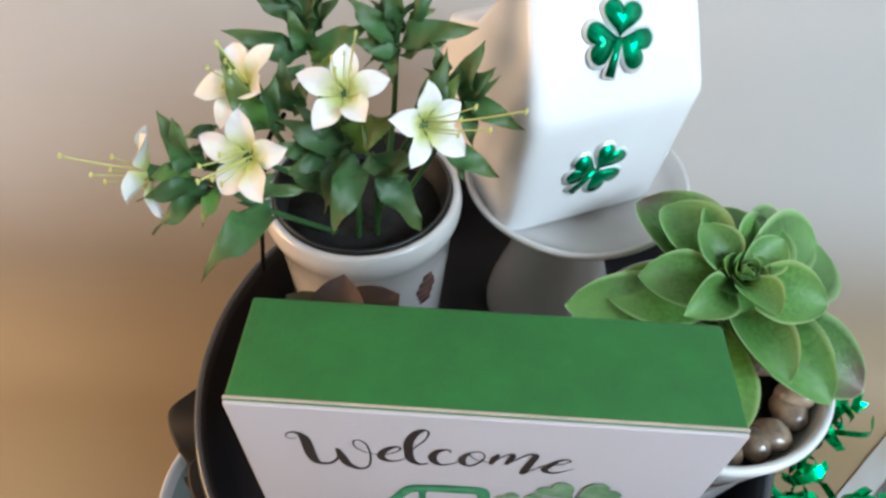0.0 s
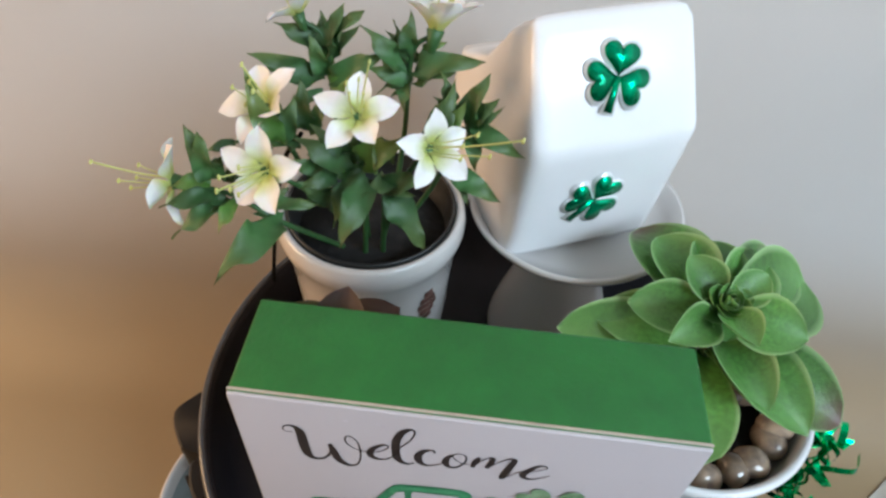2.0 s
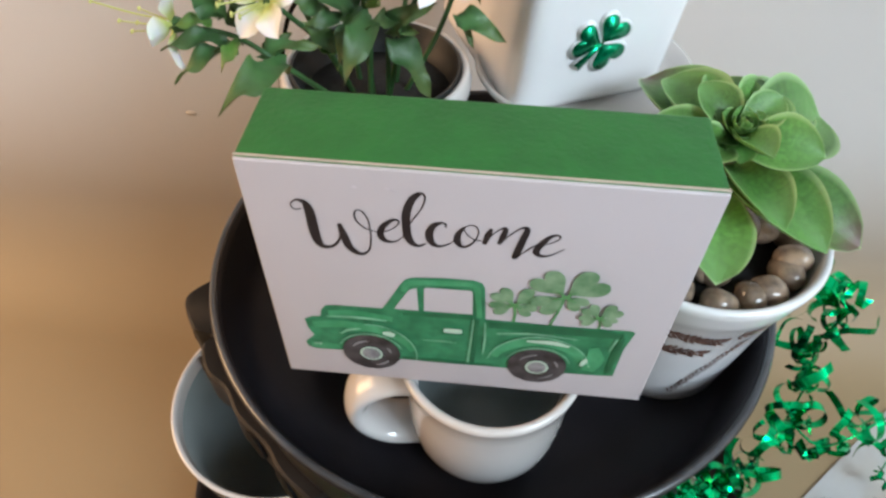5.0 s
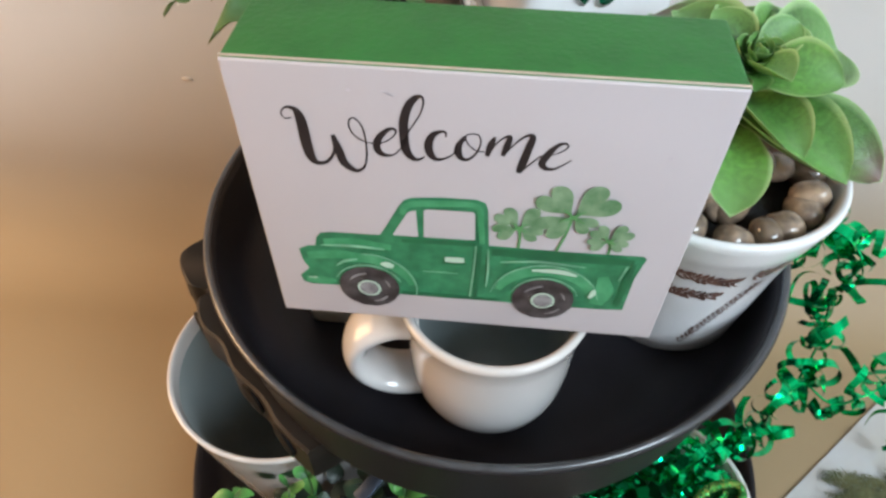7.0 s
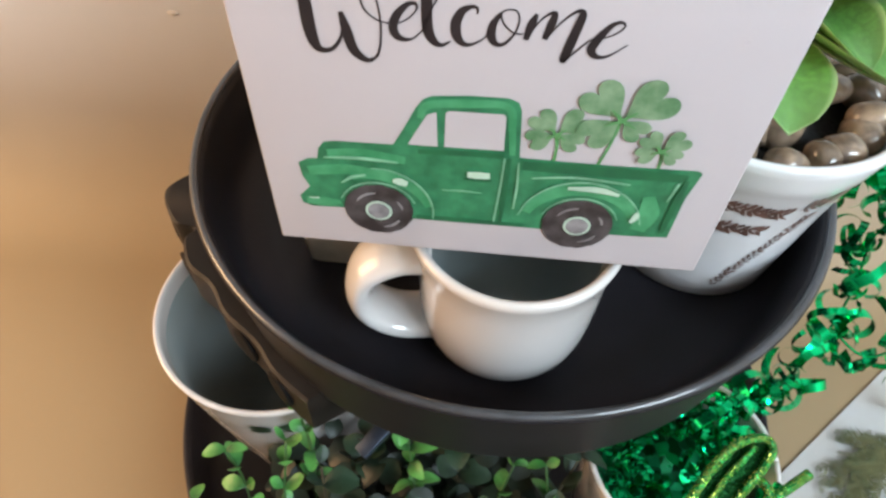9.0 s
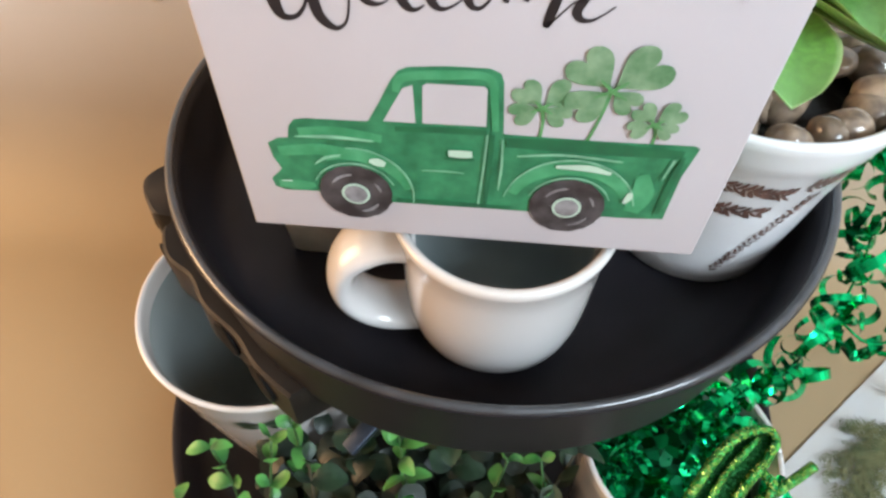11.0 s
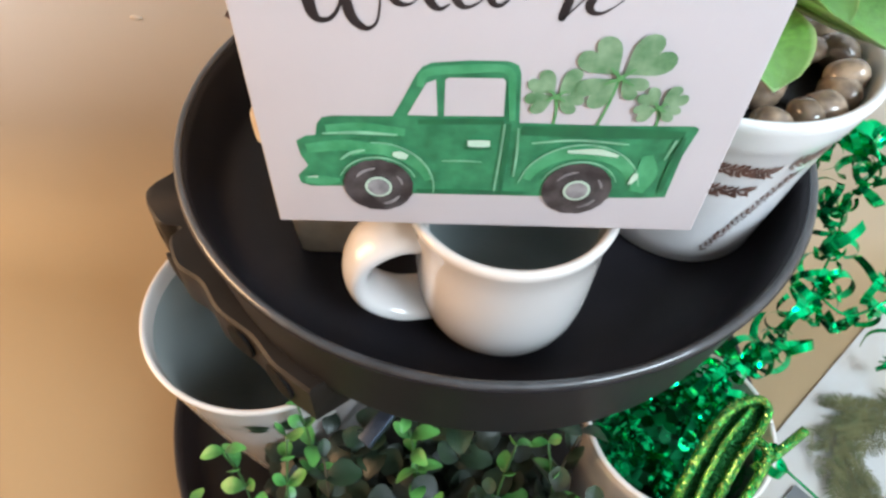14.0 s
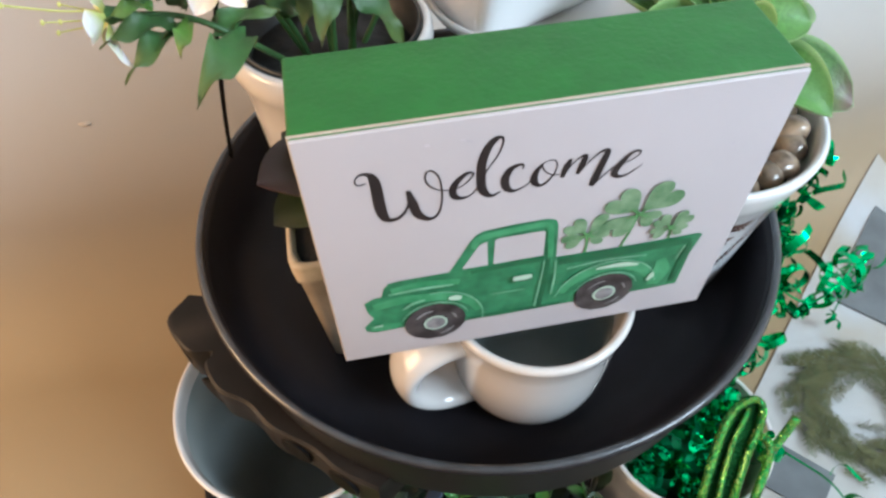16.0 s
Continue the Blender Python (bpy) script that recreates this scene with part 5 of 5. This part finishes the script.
part("wad", lathe([(0.001, -0.02), (0.034, -0.02), (0.0395, 0.025), (0.036, 0.034), (0.02, 0.038), (0.001, 0.040)], 40), shred, "dense dark green shred", None, M_WAD)
for k in range(280):
    a, r = rg.uniform(0, 6.283), 0.039 * math.sqrt(rg.random())
    back = 0.5 + 0.5 * math.sin(a)
    z = 0.036 + rg.uniform(-0.004, 0.007) + 0.006 * back * (r / 0.039)
    if k % 3 == 0:
        put(rg.choice(SEQUINS), "flake", pose(r * math.cos(a), r * math.sin(a), z, rg.uniform(-70, 70), rg.uniform(-70, 70), rg.uniform(0, 360)) @ Matrix.Scale(rg.uniform(0.6, 1.2), 4), shred)
    else:
        put(rg.choice(RIBBONS), "strip", pose(r * math.cos(a) * 0.95, r * math.sin(a) * 0.95, z, rg.uniform(0, 360), rg.uniform(0, 360), rg.uniform(0, 360)) @ Matrix.Scale(rg.uniform(0.35, 0.7), 4), shred)

orn = thing("glitter_ornament", "green glitter-covered looped ornament lying in the shred", "ornament", (0.115, -0.01, 0.126))
orn.scale = (0.92, 0.92, 0.94)
OO = Vector((0.115, -0.01, 0.130))
part("loop", tube([Vector(p) - OO for p in ((0.088, -0.042, 0.118), (0.097, -0.026, 0.134), (0.108, -0.010, 0.144), (0.121, 0.002, 0.149), (0.134, 0.006, 0.149), (0.1375, 0.001, 0.148), (0.131, -0.009, 0.146), (0.121, -0.020, 0.140), (0.110, -0.036, 0.128), (0.103, -0.048, 0.116))], 0.0025, 12, 10), orn, "", None, M_GLITTER)
side_a = smooth_path([(0.088, -0.042, 0.118), (0.097, -0.026, 0.134), (0.108, -0.010, 0.144), (0.121, 0.002, 0.149), (0.134, 0.006, 0.149)], 6)
side_b = smooth_path([(0.103, -0.048, 0.116), (0.110, -0.036, 0.128), (0.121, -0.020, 0.140), (0.131, -0.009, 0.146), (0.1375, 0.001, 0.148)], 6)
web, grid = bmesh.new(), []
for p, q in zip(side_a, side_b):
    grid.append([web.verts.new(Vector(p).lerp(Vector(q), s / 6) - OO - Vector((0, 0, 0.0016 * math.sin(math.pi * s / 6)))) for s in range(7)])
for p, q in zip(grid, grid[1:]):
    for s in range(6):
        web.faces.new((p[s], p[s + 1], q[s + 1], q[s]))
part("web", web, orn, "dark green glitter mesh inside the loop", None, M_GLITTER_D)
part("curl", tube([Vector(p) - OO for p in ((0.112, -0.052, 0.116), (0.120, -0.040, 0.128), (0.129, -0.028, 0.137), (0.1345, -0.018, 0.142), (0.131, -0.011, 0.142))], 0.0025, 12, 10), orn, "", None, M_GLITTER)
part("inner_strand", tube([Vector(p) - OO for p in ((0.097, -0.046, 0.119), (0.1035, -0.030, 0.1335), (0.115, -0.013, 0.1435), (0.122, -0.006, 0.1475), (0.129, 0.001, 0.1495))], 0.0017, 10, 8), orn, "", None, M_GLITTER)
part("rod", tube([Vector(p) - OO for p in ((0.128, -0.024, 0.136), (0.139, -0.018, 0.141), (0.154, -0.008, 0.146))], 0.0025, 12, 8), orn, "", None, M_GLITTER)

# ---- eucalyptus in the lower tray ----
euc = thing("eucalyptus_sprigs", "artificial eucalyptus sprigs lying in the lower tray", "greenery", (-0.02, -0.03, LOW_Z))
EO = Vector((-0.02, -0.03, LOW_Z))


def oval(t):
    return max(math.sin(math.pi * (0.04 + 0.92 * t ** 1.15)), 0.02) ** 0.78 if t < 1 else 0.25


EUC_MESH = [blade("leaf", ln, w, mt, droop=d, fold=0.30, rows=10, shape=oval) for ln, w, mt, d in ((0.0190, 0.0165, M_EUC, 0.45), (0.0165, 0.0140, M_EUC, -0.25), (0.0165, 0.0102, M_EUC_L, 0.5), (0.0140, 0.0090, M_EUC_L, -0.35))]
re_ = random.Random(31)


def sprig(foot, tip, pairs, fresh):
    foot, tip = Vector(foot), Vector(tip)
    mid = foot.lerp(tip, 0.5) + Vector((re_.uniform(-1, 1), re_.uniform(-1, 1), 0)) * 0.008
    part("stem", tube([foot - EO, mid - EO, tip - EO], 0.0008, 6, 6, 0.7), euc, "", None, M_TWIG if not fresh else M_STEM)
    line = smooth_path([foot, mid, tip], 10)
    for k in range(pairs):
        t = 0.25 + 0.75 * (k + 1) / pairs
        p = Vector(line[int(t * (len(line) - 1))])
        axis = (tip - mid).normalized()
        a = k * 1.5 + re_.uniform(0, 0.6)
        for s in (0, math.pi):
            side = Vector((math.cos(a + s), math.sin(a + s), 0.1))
            d = side - axis * side.dot(axis) + axis * re_.uniform(0.25, 0.8)
            put(EUC_MESH[(2 if fresh else 0) + re_.randint(0, 1)], "leaf", aim(p - EO, d, axis + Vector((re_.uniform(-0.6, 0.6), re_.uniform(-0.6, 0.6), 0)), re_.uniform(0.62, 1.05) * (1.12 - 0.35 * t)), euc)


for foot, tip, pairs, fresh in (
    ((-0.118, -0.050, 0.03), (-0.124, -0.035, 0.102), 4, True), ((-0.096, -0.050, 0.03), (-0.092, -0.041, 0.108), 4, True), ((-0.104, -0.034, 0.05), (-0.112, -0.014, 0.116), 3, True),
    ((-0.074, -0.045, 0.05), (-0.079, -0.016, 0.140), 5, True), ((-0.072, -0.030, 0.06), (-0.078, 0.002, 0.134), 4, True), ((-0.062, -0.045, 0.05), (-0.064, -0.020, 0.126), 4, False),
    ((-0.010, -0.052, 0.05), (-0.013, -0.038, 0.112), 4, True), ((-0.016, -0.040, 0.05), (-0.027, -0.001, 0.130), 6, True)) + (
    ((0.020, -0.030, 0.04), (0.024, -0.010, 0.122), 3, True), ((0.036, -0.030, 0.04), (0.039, -0.008, 0.121), 3, True), ((0.010, -0.045, 0.03), (0.012, -0.028, 0.106), 6, False), ((0.040, -0.045, 0.03), (0.044, -0.026, 0.106), 6, False),
    ((0.050, -0.030, 0.03), (0.055, -0.003, 0.122), 5, False), ((-0.040, -0.050, 0.03), (-0.041, -0.038, 0.102), 6, False), ((-0.005, -0.020, 0.03), (-0.002, 0.004, 0.112), 6, False), ((0.028, -0.062, 0.01), (0.030, -0.052, 0.090), 6, False)) + (
    ((-0.110, -0.065, 0.01), (-0.112, -0.058, 0.085), 5, False), ((-0.085, -0.070, 0.01), (-0.086, -0.062, 0.086), 5, True), ((-0.010, -0.072, 0.01), (-0.008, -0.066, 0.085), 6, False), ((-0.055, -0.075, 0.01), (-0.056, -0.066, 0.088), 6, False),
    ((-0.045, -0.025, 0.02), (-0.048, 0.004, 0.104), 6, False), ((0.055, -0.055, 0.03), (0.060, -0.032, 0.104), 6, False)):
    sprig(foot, tip, pairs, fresh)

# dense undergrowth of small leaves, their colour darkened for the upper tray's shade
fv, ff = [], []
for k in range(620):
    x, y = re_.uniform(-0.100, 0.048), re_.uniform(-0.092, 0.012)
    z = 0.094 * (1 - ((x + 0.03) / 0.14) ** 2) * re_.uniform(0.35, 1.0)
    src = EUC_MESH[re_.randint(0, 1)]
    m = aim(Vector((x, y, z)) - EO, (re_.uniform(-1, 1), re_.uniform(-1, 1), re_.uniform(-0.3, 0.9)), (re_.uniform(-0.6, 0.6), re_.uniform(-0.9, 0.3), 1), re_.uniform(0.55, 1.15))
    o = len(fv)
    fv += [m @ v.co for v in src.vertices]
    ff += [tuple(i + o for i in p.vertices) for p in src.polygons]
under = part("undergrowth", mesh_of("undergrowth", fv, ff, M_EUC_U), euc, "tangled eucalyptus leaves, darkened in colour for the tray's shade")
tagged(under, "tangled eucalyptus leaves, darkened in colour for the tray's shade", kind="stuff")
for x, y, z, turn in ((-0.052, -0.060, 0.082, 30), (-0.047, -0.072, 0.078, 80), (0.012, -0.066, 0.072, -20), (-0.075, -0.070, 0.070, 60)):
    part("woody_bit", tube([(-0.008, 0, 0), (0, 0.002, 0.003), (0.008, -0.001, 0.001)], 0.0022, 8, 4, 0.5), euc, "tan woody stub", pose(x - EO.x, y - EO.y, z - EO.z, 10, 15, turn), M_BARK)

# ---- cloth on the table ----
EDGE = math.degrees(math.atan2(0.93, 1.0))
cloth = thing("table_topper", "grey farmhouse-print cloth with a fern wreath, laid askew", "table cloth", (0.0, 0.0, TABLE_Z))
U, V = Vector((math.cos(radians(EDGE)), math.sin(radians(EDGE)), 0)), Vector((math.sin(radians(EDGE)), -math.cos(radians(EDGE)), 0))
C0 = Vector((0.2585, 0.0940, 0))


def on_cloth(u, v, z=0.0):
    """A point of the cloth, which follows the counter as it curves up to the wall."""
    p = C0 + U * u + V * v
    rise = min(max(0.0, p.y - (WALL_Y - COVE)), COVE)
    return p + Vector((0, 0, z + COVE - math.sqrt(COVE * COVE - rise * rise)))


def patch(name, u0, u1, v0, v1, z, material, parent, label=""):
    bm = bmesh.new()
    nu, nv = 24, 12
    grids = []
    for lift in (-0.0006, 0.0):
        grids.append([[bm.verts.new(on_cloth(u0 + (u1 - u0) * a / nu, v0 + (v1 - v0) * b / nv, z + lift)) for b in range(nv + 1)] for a in range(nu + 1)])
    for g in grids:
        for a in range(nu):
            for b in range(nv):
                bm.faces.new((g[a][b], g[a + 1][b], g[a + 1][b + 1], g[a][b + 1]))
    lo, hi = grids
    for a in range(nu):
        for b in (0, nv):
            bm.faces.new((lo[a][b], lo[a + 1][b], hi[a + 1][b], hi[a][b]))
    for b in range(nv):
        for a in (0, nu):
            bm.faces.new((lo[a][b], lo[a][b + 1], hi[a][b + 1], hi[a][b]))
    return sharp(part(name, bm, parent, label, None, material), 40)


sheet = patch("sheet", -0.20, 0.285, 0.0, 0.46, 0.0018, M_CLOTH, cloth)
patch("slate_block", 0.120, 0.25, 0.022, 0.16, 0.0040, M_CLOTH_D, sheet, "slate grey printed block")
patch("slate_tab", -0.085, -0.045, 0.030, 0.075, 0.0040, M_CLOTH_D, sheet, "slate grey printed block")
rw = random.Random(4)
def frond(length, pairs, seed):
    """A feathery printed frond along +Y: a thin rib with fine slanting leaflets, all but flat."""
    r = random.Random(seed)
    verts, faces = [(-0.0002, 0, 0), (0.0002, 0, 0), (0, length, 0)], [(0, 1, 2)]
    for k in range(pairs):
        t = (k + 0.4) / pairs
        for s in (-1, 1):
            ln = length * 0.34 * math.sin(math.pi * (0.18 + 0.75 * t)) * r.uniform(0.7, 1.2)
            y, a, b = length * t, radians(r.uniform(35, 62)), len(verts)
            dx, dy = s * math.cos(a) * ln, math.sin(a) * ln
            verts += [(0, y - 0.0003, 0), (0, y + 0.0005, 0), (dx * 0.6, dy * 0.6 + y + 0.0004, 0.0003), (dx, dy + y, 0.0002), (dx * 0.6, dy * 0.6 + y - 0.0004, 0.0003)]
            faces.append((b, b + 4, b + 3, b + 2, b + 1))
    return mesh_of("fern_leaf", verts, faces, M_FERN)


FERNS = [frond(0.020, 11, 1), frond(0.016, 9, 2)]
wreath = tagged(new("wreath_print"), "green fern wreath")
wreath.parent = cloth
wc = on_cloth(0.024, 0.078, 0.0045)
for k in range(420):
    a = rw.uniform(0, 6.283)
    r = 0.044 + rw.gauss(0, 0.0085)
    p = wc + Vector((r * math.cos(a), r * math.sin(a), rw.uniform(0, 0.003)))
    d = Vector((-math.sin(a), math.cos(a), 0)) + Vector((math.cos(a), math.sin(a), 0)) * rw.uniform(-0.9, 1.1)
    put(FERNS[k % 2], "fern_leaf", aim(p, d, (0, 0, 1), rw.uniform(0.7, 1.4)), wreath)
